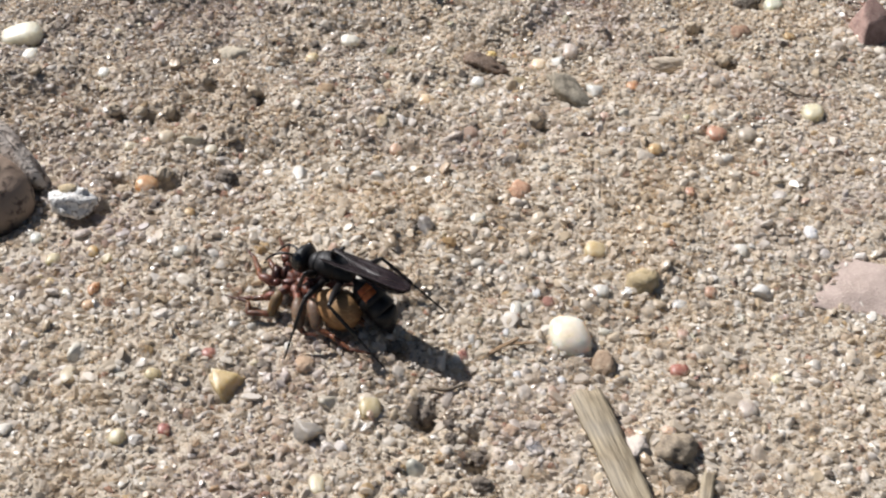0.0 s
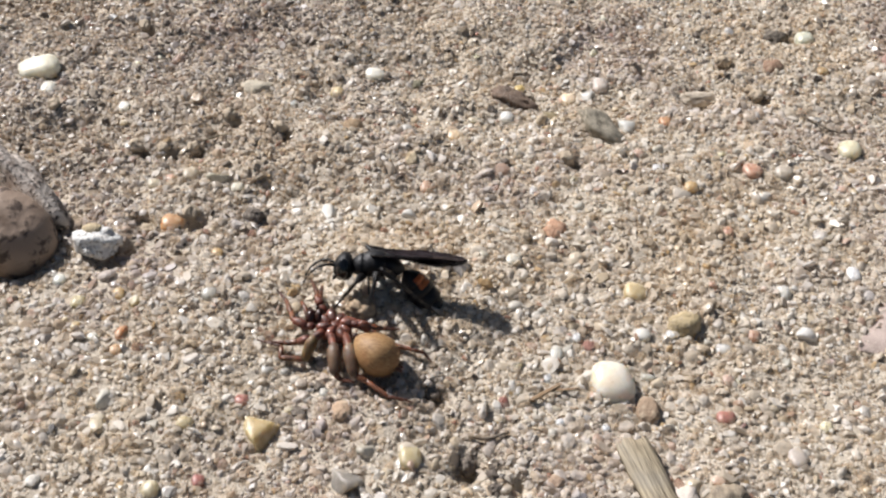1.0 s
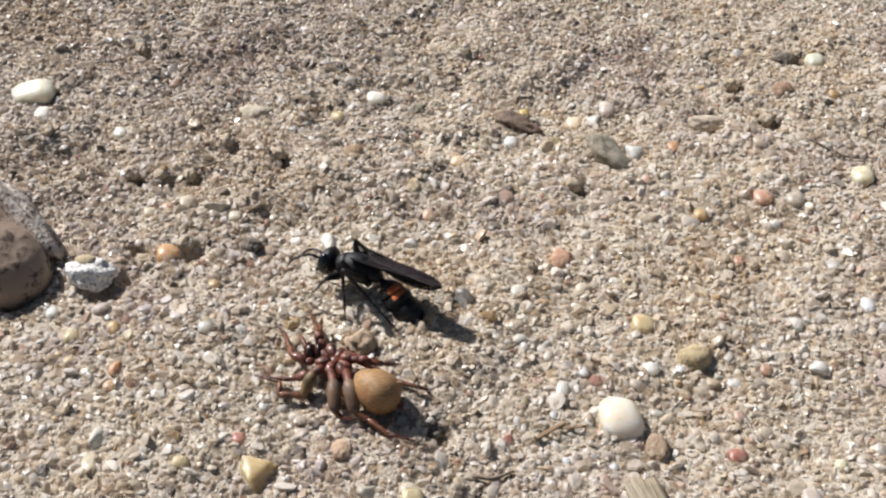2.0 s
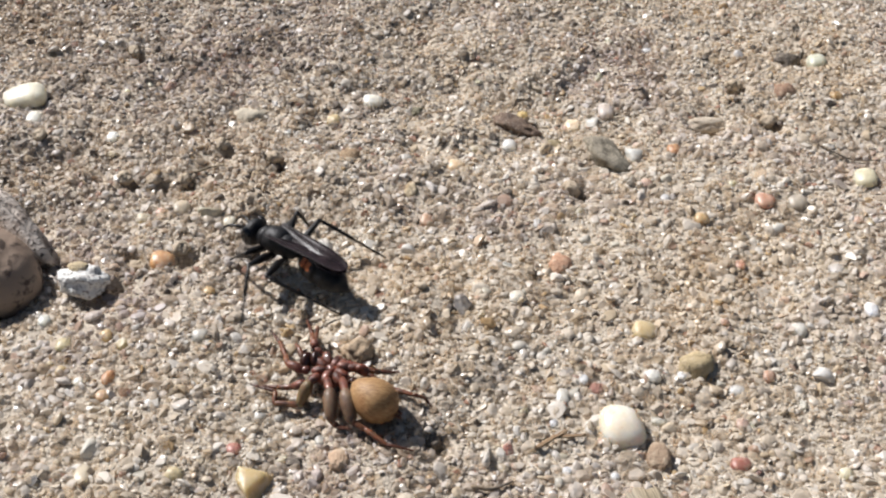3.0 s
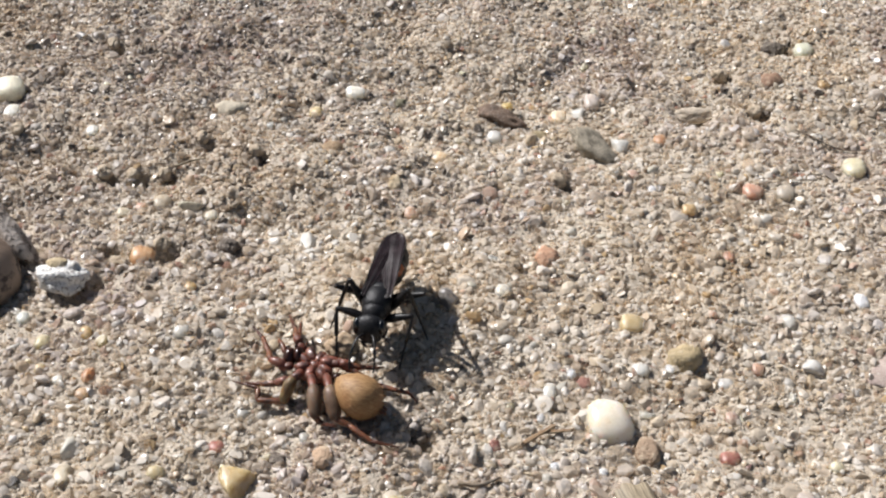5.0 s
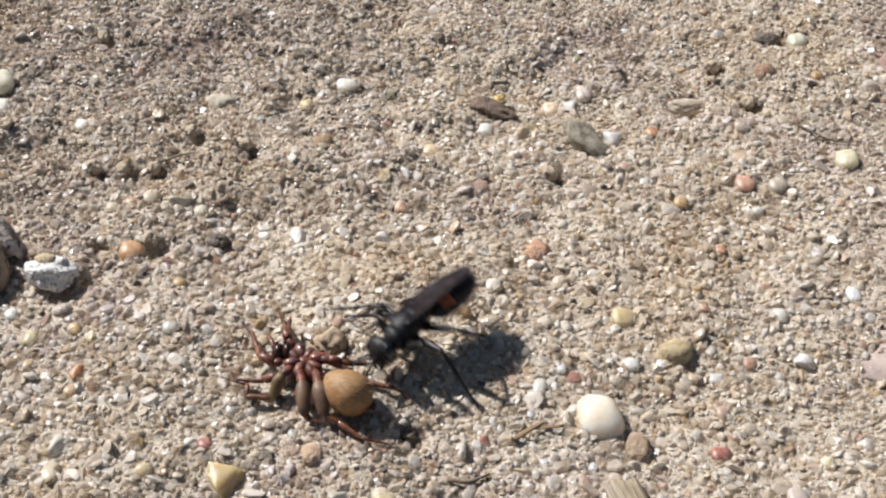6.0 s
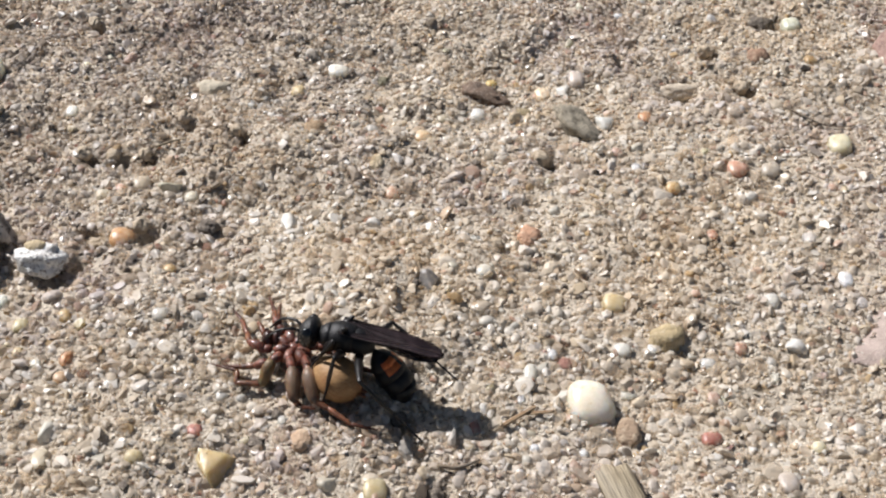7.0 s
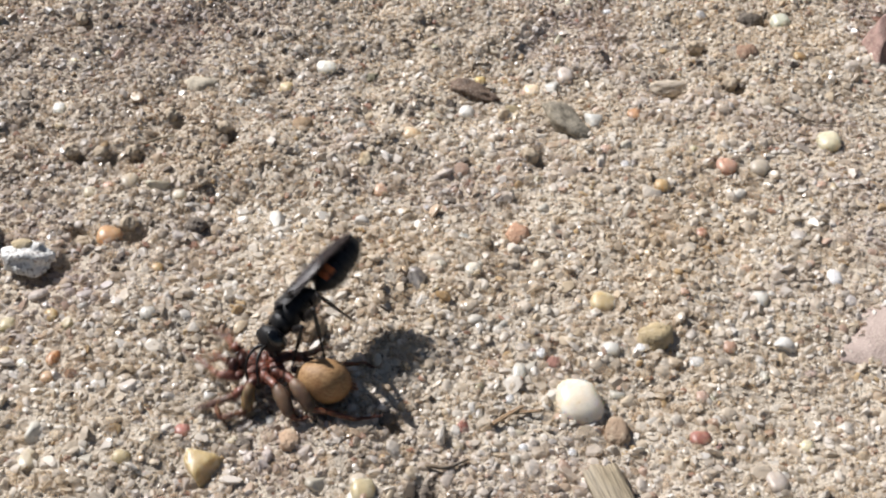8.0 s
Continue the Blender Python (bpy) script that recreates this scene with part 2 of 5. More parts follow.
def ball(bm, centre, radii, sub=3, wobble=0.0, freq=1.0, seed=0.0, turn=0.0):
    made = bmesh.ops.create_icosphere(bm, subdivisions=sub, radius=1.0)["verts"]
    spin = Matrix.Rotation(radians(turn), 3, "Z")
    for v in made:
        k = 1 + (wobble * noise.noise(v.co * freq + Vector((seed, seed * 1.7, 0))) if wobble else 0)
        v.co = Vector(centre) + spin @ Vector([v.co[i] * radii[i] * k for i in range(3)])
    return made


def lattice(ix, iy, seed):
    v = np.sin(ix * 127.1 + iy * 311.7 + seed * 74.7) * 43758.5453
    return v - np.floor(v)


def value_noise(x, y, seed):
    ix, iy = np.floor(x), np.floor(y)
    fx, fy = x - ix, y - iy
    fx, fy = fx * fx * (3 - 2 * fx), fy * fy * (3 - 2 * fy)
    a = lattice(ix, iy, seed) * (1 - fx) + lattice(ix + 1, iy, seed) * fx
    b = lattice(ix, iy + 1, seed) * (1 - fx) + lattice(ix + 1, iy + 1, seed) * fx
    return a * (1 - fy) + b * fy - 0.5


def bump(x, y, cx, cy, rx, ry, amount):
    return amount * np.exp(-((x - cx) / rx) ** 2 - ((y - cy) / ry) ** 2)


def ground_height(x, y):
    """Height of the sand in mm over the plan, also in mm."""
    h = bump(x, y, -2, -14, 26, 20, 1.0) + bump(x, y, -36, 2, 14, 10, -1.2)
    h = h + bump(x, y, 12, 24, 17, 7, -1.3) + bump(x, y, 52, 14, 18, 24, 1.0) + bump(x, y, 10, 10, 16, 6, 0.5)
    near = np.exp(-(x / 90) ** 2 - (y / 90) ** 2)
    zone = 0.5 + 0.5 * np.tanh((y - 10 - 0.35 * x) / 4)
    h = h + near * (1.9 * value_noise(x / 13, y / 13, 3) + (0.9 + 0.5 * zone) * value_noise(x / 5.1, y / 5.1, 5)
                    + (0.5 + 0.5 * zone) * value_noise(x / 2.3, y / 2.3, 7) + (0.2 + 0.12 * zone) * value_noise(x / 1.0, y / 1.0, 9))
    for cx, cy, r, deep in PITS:
        h = h + bump(x, y, cx, cy, r, r, -deep)
    return h


# small pits in the sand: x, y, radius, depth
PITS = [(-30.83, 7.72, 0.94, 2.14), (-27.56, 7.44, 0.88, 1.99), (-24.26, 7.84, 0.88, 1.99), (-20.8, 13.45, 0.83, 1.88), (-14.9, 11.22, 0.82, 1.87), (-27.77, -5.53, 1.26, 2.8), (-22.84, -5.02, 1.14, 2.59), (-33.27, 31.24, 0.89, 2.03), (46.51, 34.03, 1.37, 2.8), (34.23, 21.61, 1.88, 2.8), (38.38, 28.04, 1.04, 2.36), (41.55, 20.57, 1.01, 2.29), (2.61, -29.11, 1.12, 2.55), (5.84, -36.9, 1.29, 2.8), (10.63, -42.09, 1.14, 2.59), (10.38, -38.62, 0.7, 1.59), (29.59, -43.8, 1.13, 2.56), (39.2, 27.08, 0.74, 1.68), (-29.33, -9.25, 0.99, 2.25), (12.69, -5.5, 0.7, 1.59), (18.18, 8.05, 0.88, 2.01), (27.53, 26.82, 0.66, 1.51), (-43.0, -10.5, 4.2, 2.2), (-31.0, -11.6, 1.5, 1.4), (-29.0, -3.9, 1.1, 2.2), (-3.0, -28.0, 1.0, 0.9)]


def ground_at(x, y):
    return float(ground_height(np.array(x), np.array(y)))


# ---- the ground ----
def quad_mesh(name, xs, ys):
    gx, gy = np.meshgrid(xs, ys)
    co = np.stack([gx, gy, ground_height(gx, gy)], -1).reshape(-1, 3) * MM
    nx, ny = len(xs), len(ys)
    i = np.arange(nx * ny).reshape(ny, nx)
    q = np.stack([i[:-1, :-1], i[:-1, 1:], i[1:, 1:], i[1:, :-1]], -1).reshape(-1, 4)
    return mesh_from(name, co, q, True)


def mesh_from(name, co, faces, smooth):
    me = bpy.data.meshes.new(name)
    n, k = faces.shape
    me.vertices.add(len(co))
    me.vertices.foreach_set("co", co.astype(np.float32).ravel())
    me.loops.add(n * k)
    me.loops.foreach_set("vertex_index", faces.astype(np.int32).ravel())
    me.polygons.add(n)
    me.polygons.foreach_set("loop_start", np.arange(0, n * k, k, dtype=np.int32))
    me.polygons.foreach_set("use_smooth", np.full(n, smooth))
    me.update(calc_edges=True)
    me.validate()
    return me


def graded(low, high, step, far):
    """Even steps between low and high, growing ones out to far."""
    inner = list(np.arange(low, high + step / 2, step))
    grow, x, out = step, high, []
    while x < far:
        grow *= 1.28
        x += grow
        out.append(x)
    left, x, grow = [], low, step
    while x > -far:
        grow *= 1.28
        x -= grow
        left.append(x)
    return np.array(left[::-1] + inner + out)


me = quad_mesh("ground", graded(-62, 72, 0.36, 60000), graded(-56, 58, 0.36, 60000))
me.materials.append(SAND)
ground = tagged(new("ground", me), "dry coarse beige sand with hollows and pits", "sand", kind="structure")

# ---- stones ----
DISCS = []


def shaped(form, seed, sub=3):
    """A stone of half size one: rounded, broken along flat planes, or lumpy."""
    bm = bmesh.new()
    bmesh.ops.create_icosphere(bm, subdivisions=sub, radius=1.0)
    rnd = random.Random(seed)
    shift = Vector((rnd.uniform(0, 50), rnd.uniform(0, 50), rnd.uniform(0, 50)))
    cuts = []
    if form == "angular":
        for _ in range(9):
            n = Vector((rnd.gauss(0, 1), rnd.gauss(0, 1), rnd.gauss(0, 0.8))).normalized()
            cuts.append((n, rnd.uniform(0.46, 0.76)))
    for v in bm.verts:
        p = v.co.copy()
        if form == "round":
            p = Vector([math.copysign(abs(c) ** 0.8, c) for c in p])
            p *= 1 + 0.14 * noise.noise(p * 0.9 + shift) + 0.03 * noise.noise(p * 3 + shift)
        elif form == "lumpy":
            p *= 1 + 0.30 * noise.noise(p * 1.3 + shift) + 0.16 * noise.noise(p * 3.1 + shift) + 0.07 * noise.noise(p * 7 + shift)
        else:
            p *= 1.2
            for n, d in cuts:
                over = p.dot(n) - d
                if over > 0:
                    p -= n * over * 0.94
            p *= 1 + 0.10 * noise.noise(p * 1.2 + shift) + 0.04 * noise.noise(p * 5 + shift)
        v.co = p
    return bm


def pebble(x, y, wide, deep, high, tone, form, label, material=None):
    seed = len(DISCS) * 7 + 3
    bm = shaped(form, seed)
    rnd = random.Random(seed + 1)
    bm.transform(Matrix.Diagonal((wide / 2, deep / 2, high / 2, 1)))
    bm.transform(Matrix.Rotation(rnd.uniform(-0.3, 0.3), 4, (rnd.uniform(-1, 1), rnd.uniform(-1, 1), rnd.uniform(-1, 1))))
    ob = part("pebble", bm, material or stone_material(tone, form), at=(x, y, ground_at(x, y) - 0.02 * high))
    DISCS.append((x, y, 0.36 * min(wide, deep)))
    return tagged(ob, label, "pebble", "pebbles strewn over the sand")


def grain(x, y, wide, deep, high, tone, form, label):
    seed = len(DISCS) * 7 + 3
    bm = shaped(form, seed, 2)
    rnd = random.Random(seed + 1)
    bm.transform(Matrix.Diagonal((wide / 2, deep / 2, high / 2, 1)))
    bm.transform(Matrix.Rotation(rnd.uniform(-0.3, 0.3), 4, (rnd.uniform(-1, 1), rnd.uniform(-1, 1), rnd.uniform(-1, 1))))
    ob = part("quartz_grain", bm, stone_material(tone, form), at=(x, y, ground_at(x, y) - 0.1 * high))
    DISCS.append((x, y, 0.36 * min(wide, deep)))
    return tagged(ob, label, "grain", "large grains in the sand")


pebble(19.75, -26.3, 4.4, 4.9, 3.5, "F0E4CC", "round", "glossy cream-white quartz pebble half sunk in sand", pearl_material())
pebble(-13.69, -33.10, 4.1, 4.4, 2.9, "CFB064", "angular", "angular pale yellow pebble lying on sand")
pebble(-28.40, -30.23, 1.69, 3.04, 1.22, "EDEBDD", "angular", "pointed milky white quartz chip on sand")
pebble(-28.62, -33.24, 1.66, 2.77, 1.20, "CDBB97", "round", "beige pebble leaning on a white chip")
pebble(15.32, -3.68, 2.6, 2.85, 2.2, "DA9A66", "lumpy", "rough peach-pink pebble with a pitted side")
pebble(23.18, -13.54, 2.5, 2.4, 1.5, "D8BC7C", "round", "honey-yellow translucent quartz pebble")
pebble(27.74, -18.16, 3.6, 3.1, 2.7, "CBB070", "lumpy", "lumpy ochre pebble with sand stuck on it")
pebble(39.88, -18.21, 2.13, 3.17, 1.53, "F2F2F0", "angular", "milky white broken quartz chip")
pebble(38.33, 6.95, 2.28, 2.28, 1.64, "D79A78", "round", "salmon-coloured rounded pebble in sand")
pebble(50.08, 10.99, 2.79, 3.05, 2.01, "DDD3A8", "round", "pale yellow smooth pebble on sand")
pebble(24.69, 15.18, 2.13, 2.37, 1.54, "EDF0EC", "angular", "clear white blocky quartz grain")
pebble(18.42, 21.89, 1.96, 2.30, 1.41, "EFCFA5", "round", "round peach-cream pebble on sand")
pebble(20.49, 22.19, 1.84, 2.45, 1.32, "E8E8E0", "angular", "clear glassy quartz grain beside pebbles")
pebble(22.29, 23.69, 1.97, 2.77, 1.42, "D6C5BA", "round", "pinkish grey rounded pebble on sand")
pebble(10.81, 17.71, 1.68, 1.95, 1.21, "F2EDE2", "round", "small round white pebble beside a brown clod")
pebble(15.70, 18.19, 2.65, 1.86, 1.34, "A8945C", "lumpy", "olive-brown lumpy pebble on sand")
pebble(4.60, 12.28, 2.10, 1.90, 1.37, "ECC48E", "round", "cream pebble with an orange end")
pebble(-7.21, 12.89, 2.22, 2.77, 1.60, "A98550", "lumpy", "amber-brown pebble casting a dark shadow")
pebble(-5.15, 24.94, 2.35, 2.32, 1.67, "EDE9DA", "round", "smooth white pebble on coarse sand")
pebble(-45.4, 22.4, 5.3, 3.8, 2.60, "EEE8CC", "round", "oval creamy white pebble on grey sand")
pebble(-43.47, 18.61, 1.79, 2.38, 1.29, "E9E6D6", "round", "small white pebble beside an oval one")
pebble(-29.20, 25.94, 2.59, 2.78, 1.87, "A58678", "angular", "dull pinkish brown pebble on sand")
pebble(-38.24, 33.73, 2.16, 2.06, 1.49, "5F5852", "angular", "dark grey gravel piece on sand")
pebble(0.20, 24.10, 1.73, 1.85, 1.25, "6F6A45", "lumpy", "dark olive grain on coarse sand")
pebble(-19.04, 20.92, 3.75, 2.62, 1.89, "C9BCA0", "lumpy", "long pale beige pebble in sand")
pebble(-25.50, -5.09, 2.56, 2.40, 1.73, "D3984F", "round", "amber orange pebble in a hollow")
pebble(-28.19, -21.45, 1.38, 2.48, 0.99, "D28F52", "angular", "long orange pebble standing in sand")
pebble(-28.37, -23.94, 1.46, 1.46, 1.05, "C99A62", "round", "small tan pebble in sand")
pebble(-29.25, -16.57, 1.21, 1.51, 0.87, "D4A548", "round", "small golden pebble in sand")
pebble(-27.52, -17.86, 1.40, 2.25, 1.01, "B9A672", "angular", "khaki pebble beside a golden one")
pebble(-33.25, -17.37, 1.51, 1.76, 1.08, "C5B682", "round", "pale khaki pebble in sand")
pebble(-32.86, -20.70, 1.09, 1.24, 0.78, "D1AE69", "round", "small honey pebble in sand")
pebble(-30.95, -22.27, 1.08, 0.98, 0.70, "EFE3C6", "round", "small flat cream pebble in sand")
pebble(-8.93, -2.24, 1.74, 2.86, 1.25, "EEEDE6", "angular", "upright milky white quartz chip")
pebble(-0.46, -1.71, 2.51, 1.91, 1.38, "F0EEE8", "angular", "flat milky white quartz chip in sand")
pebble(23.13, -29.25, 2.3, 3.7, 2.2, "A98862", "lumpy", "sandy beige-brown long pebble")
pebble(30.44, -29.76, 1.90, 1.67, 1.20, "B76A55", "round", "brick-red pebble in sand")
pebble(46.56, -9.75, 1.48, 1.98, 1.07, "F0EEF0", "round", "white round pebble on sand")
pebble(48.79, 33.61, 2.31, 2.56, 1.66, "C9CDB4", "round", "pale greenish pebble beside a hole")
pebble(5.13, -11.22, 3.2, 2.6, 1.8, "78716D", "angular", "flat grey angular pebble in sand")
pebble(-21.33, 2.10, 2.54, 1.78, 1.28, "DCD3B0", "angular", "cream wedge-shaped chip on sand")
pebble(-24.64, 3.02, 2.00, 2.22, 1.44, "BFAE92", "round", "beige rounded pebble in a hollow")
pebble(-28.47, 1.90, 1.66, 1.66, 1.20, "C6B798", "round", "small beige pebble in sand")
pebble(-26.86, 2.78, 1.11, 1.25, 0.80, "D99A7C", "round", "tiny pink-orange pebble in sand")
pebble(-19.30, 1.02, 1.43, 1.52, 1.03, "CFC5AB", "round", "small pale pebble in sand")
pebble(-15.66, -29.62, 1.42, 1.54, 1.02, "BD6C58", "round", "small brick-red pebble in sand")
pebble(41.75, 6.58, 2.16, 2.28, 1.56, "B9AC9A", "round", "grey translucent rounded pebble")
pebble(30.86, 3.51, 1.68, 1.68, 1.21, "D4A95F", "round", "amber grain half sunk in sand")
pebble(38.97, 2.71, 2.02, 1.82, 1.31, "E6E5DE", "angular", "clear white quartz grain in sand")
pebble(34.24, -2.90, 1.20, 1.37, 0.87, "CE8457", "round", "small orange pebble in sand")
pebble(43.71, 26.88, 2.61, 2.64, 1.88, "A67850", "lumpy", "rusty brown pebble on sand")
pebble(49.58, 25.69, 1.61, 1.86, 1.16, "B38F4E", "round", "amber pebble on sand")
pebble(29.40, 16.08, 1.55, 1.79, 1.11, "C58644", "round", "small rusty amber pebble")
pebble(-0.33, 7.19, 1.36, 2.28, 0.98, "D9C08C", "lumpy", "small yellow crumb of cemented grains")
pebble(1.44, 3.01, 1.57, 1.82, 1.13, "D3A481", "round", "small peach pebble in sand")
pebble(9.13, -29.43, 1.33, 2.13, 0.95, "B8705E", "angular", "reddish pebble in loose sand")
pebble(17.88, -21.37, 1.49, 1.61, 1.07, "A9674F", "lumpy", "rust-brown pebble in sand")
pebble(16.68, -20.29, 1.00, 1.25, 0.72, "EFECE6", "round", "tiny round white pebble")
pebble(26.23, -19.33, 1.00, 1.26, 0.72, "F0ECE2", "round", "tiny white pebble in sand")
pebble(34.69, -18.92, 1.31, 1.51, 0.94, "C4906E", "round", "orange pebble half sunk in sand")
pebble(31.24, -25.03, 1.27, 1.47, 0.91, "C9A08A", "round", "pinkish pebble in sand")
pebble(39.92, -30.62, 1.33, 1.42, 0.96, "EAD9A5", "round", "small cream-yellow pebble in sand")
pebble(27.87, 9.86, 1.73, 1.44, 1.04, "E5DDC4", "angular", "thin pale chip on sand")
pebble(-6.10, -30.93, 1.78, 2.23, 1.28, "CFA578", "lumpy", "peach-brown lump of cemented sand")
pebble(-20.24, -9.83, 1.36, 1.17, 0.85, "D0A14A", "round", "small golden grain in sand")
pebble(-20.48, -32.97, 1.66, 1.62, 1.17, "C6B27C", "round", "khaki pebble in sand")
pebble(-23.43, -33.18, 1.39, 1.50, 1.00, "D9D2C0", "angular", "pale quartz grain in sand")
pebble(-32.40, -34.09, 1.28, 1.38, 0.93, "4E4B4A", "angular", "dark grey gravel piece in sand")
pebble(10.66, -9.83, 1.78, 1.83, 1.28, "DDD5C2", "round", "pale rounded quartz grain")
pebble(5.55, -14.12, 1.64, 1.92, 1.18, "C5BDB4", "angular", "pale grey glassy grain in sand")
pebble(15.59, -22.04, 1.48, 1.61, 1.07, "DAD6C8", "angular", "pale glassy quartz grain in sand")
pebble(23.25, -19.85, 1.70, 1.62, 1.17, "E2DFD4", "round", "pale white quartz grain in sand")
pebble(39.35, 34.93, 1.42, 1.45, 1.02, "E4E6EA", "angular", "glinting white quartz grain")
pebble(12.45, 23.40, 1.35, 1.39, 0.98, "D3AE3E", "round", "tiny yellow grain on coarse sand")
pebble(-9.56, 20.88, 1.58, 1.67, 1.13, "C7AE6D", "round", "pale amber grain in sand")
pebble(-33.98, 15.38, 1.41, 1.76, 1.02, "E9E7D8", "round", "small white pebble on grey sand")
pebble(-5.61, -38.66, 3.53, 3.68, 2.54, "9C958E", "angular", "flat grey stone chip in sand")
pebble(0.48, -36.21, 2.18, 2.48, 1.57, "D2BE86", "round", "pale yellow pebble in sand")
pebble(-3.32, -35.22, 2.09, 2.49, 1.51, "DBD2BC", "angular", "pale quartz pebble in sand")
pebble(4.95, -42.88, 2.49, 2.52, 1.79, "D9DCCB", "angular", "pale greenish white chip in sand")
pebble(4.01, -45.66, 1.89, 1.53, 1.10, "5D6166", "angular", "dark blue-grey gravel piece")
pebble(25.25, -40.29, 2.22, 3.27, 1.60, "E0D0C4", "lumpy", "pinkish white rough pebble beside a wood chip")
pebble(36.30, -34.91, 1.80, 2.50, 1.29, "C9B9AE", "round", "grey-pink rounded pebble in sand")
pebble(28.51, -38.28, 1.47, 1.22, 0.88, "E3B493", "round", "small flat peach pebble")
pebble(16.10, -40.06, 1.65, 2.07, 1.19, "7E7A80", "angular", "dark grey gravel piece on sand")
pebble(-3.90, -45.10, 1.52, 2.49, 1.09, "E4D3A8", "round", "cream pebble in sand")
pebble(10.32, -38.39, 0.89, 1.36, 0.64, "F4F2F0", "angular", "tiny bright white chip")
pebble(20.03, -45.06, 1.33, 1.54, 0.95, "D9A66B", "round", "small amber pebble in sand")
pebble(13.79, -38.32, 1.67, 1.96, 1.20, "B7926F", "lumpy", "tan pebble in sand")
pebble(-22.65, -40.72, 1.74, 1.81, 1.25, "C9B98C", "round", "khaki pebble in loose sand")
pebble(-18.52, -39.24, 1.17, 1.46, 0.84, "B8685A", "round", "small red pebble in loose sand")
grain(13.34, 3.18, 1.01, 1.62, 0.67, "C9C3BC", "round", "grey glassy quartz grain bedded in sand")
grain(15.86, 9.11, 1.15, 1.24, 0.76, "E3E3E6", "angular", "clear whitish quartz grain bedded in sand")
grain(8.61, 5.30, 1.13, 1.22, 0.75, "DDB49A", "angular", "reddish pink stone grain bedded in sand")
grain(9.13, 3.69, 1.24, 1.36, 0.82, "C9A08C", "angular", "reddish pink stone grain bedded in sand")
grain(6.14, 0.97, 0.89, 1.20, 0.59, "C6C0C4", "angular", "grey glassy quartz grain bedded in sand")
grain(6.77, -3.07, 0.76, 1.17, 0.50, "E2DDD0", "angular", "pale cream quartz grain bedded in sand")
grain(8.93, -3.35, 0.87, 1.17, 0.57, "E4DFD4", "round", "pale cream quartz grain bedded in sand")
grain(12.02, -0.24, 1.11, 1.49, 0.73, "B5A57C", "angular", "olive-brown stone grain bedded in sand")
grain(23.69, 3.53, 1.01, 1.36, 0.67, "CBA566", "angular", "reddish pink stone grain bedded in sand")
grain(23.14, -0.95, 1.32, 1.03, 0.68, "D9BF9A", "angular", "honey-coloured quartz grain bedded in sand")
grain(18.28, 0.72, 1.89, 1.79, 1.18, "DCD8C8", "angular", "pale cream quartz grain bedded in sand")
grain(21.43, -0.48, 1.65, 1.48, 0.98, "E0D8C2", "angular", "pale cream quartz grain bedded in sand")
grain(25.47, 9.05, 1.38, 1.39, 0.91, "C79A82", "round", "reddish pink stone grain bedded in sand")
grain(24.85, 7.60, 1.14, 1.23, 0.75, "D9D2C8", "angular", "pale cream quartz grain bedded in sand")
grain(17.96, 5.10, 2.15, 1.67, 1.10, "A89D80", "angular", "dull beige stone grain bedded in sand")
grain(9.95, -4.07, 1.08, 1.46, 0.71, "C6C4B4", "angular", "dull beige stone grain bedded in sand")
grain(3.08, -4.88, 1.40, 1.59, 0.92, "A98F6A", "angular", "olive-brown stone grain bedded in sand")
grain(33.92, 4.47, 1.24, 1.22, 0.80, "9C8C78", "angular", "dull beige stone grain bedded in sand")
grain(32.92, 5.51, 1.13, 1.07, 0.70, "85807A", "round", "dark grey stone grain bedded in sand")
grain(40.28, 1.52, 1.34, 1.65, 0.88, "9C8578", "angular", "dull beige stone grain bedded in sand")
grain(36.48, -0.58, 1.33, 1.93, 0.88, "DDD9D0", "angular", "clear whitish quartz grain bedded in sand")
grain(35.19, 9.72, 1.16, 1.09, 0.72, "D9C98F", "angular", "honey-coloured quartz grain bedded in sand")
grain(33.91, 9.47, 1.04, 1.09, 0.69, "DDB090", "angular", "reddish pink stone grain bedded in sand")
grain(47.10, 5.61, 1.36, 1.22, 0.81, "DCB495", "angular", "reddish pink stone grain bedded in sand")
grain(47.85, 3.80, 1.24, 1.21, 0.80, "D3A283", "round", "reddish pink stone grain bedded in sand")
grain(48.99, 3.54, 1.24, 1.36, 0.82, "D0AE74", "angular", "reddish pink stone grain bedded in sand")
grain(45.03, -3.91, 0.76, 1.22, 0.50, "DCC98C", "angular", "honey-coloured quartz grain bedded in sand")
grain(44.08, -3.87, 1.63, 1.90, 1.08, "BFB4AA", "angular", "dull beige stone grain bedded in sand")
grain(41.33, -1.17, 0.66, 0.74, 0.44, "F4F2EE", "angular", "clear whitish quartz grain bedded in sand")
# a white glint, put into this grain's near-white colour
grain(46.01, 10.79, 0.81, 0.78, 0.52, "F4F2F0", "angular", "clear whitish quartz grain bedded in sand")
grain(27.35, 6.76, 1.14, 1.38, 0.75, "E2DCD8", "round", "clear whitish quartz grain bedded in sand")
grain(28.30, 7.01, 1.25, 1.53, 0.83, "8A8079", "angular", "dark grey stone grain bedded in sand")
grain(30.41, -2.35, 0.98, 1.03, 0.65, "EFECE8", "angular", "clear whitish quartz grain bedded in sand")
grain(11.30, -8.67, 1.06, 1.69, 0.70, "E3DFCC", "angular", "pale cream quartz grain bedded in sand")
grain(7.58, -9.04, 1.26, 1.41, 0.83, "DDD5BA", "angular", "pale cream quartz grain bedded in sand")
grain(6.95, -12.43, 1.24, 1.67, 0.82, "B3A387", "angular", "dull beige stone grain bedded in sand")
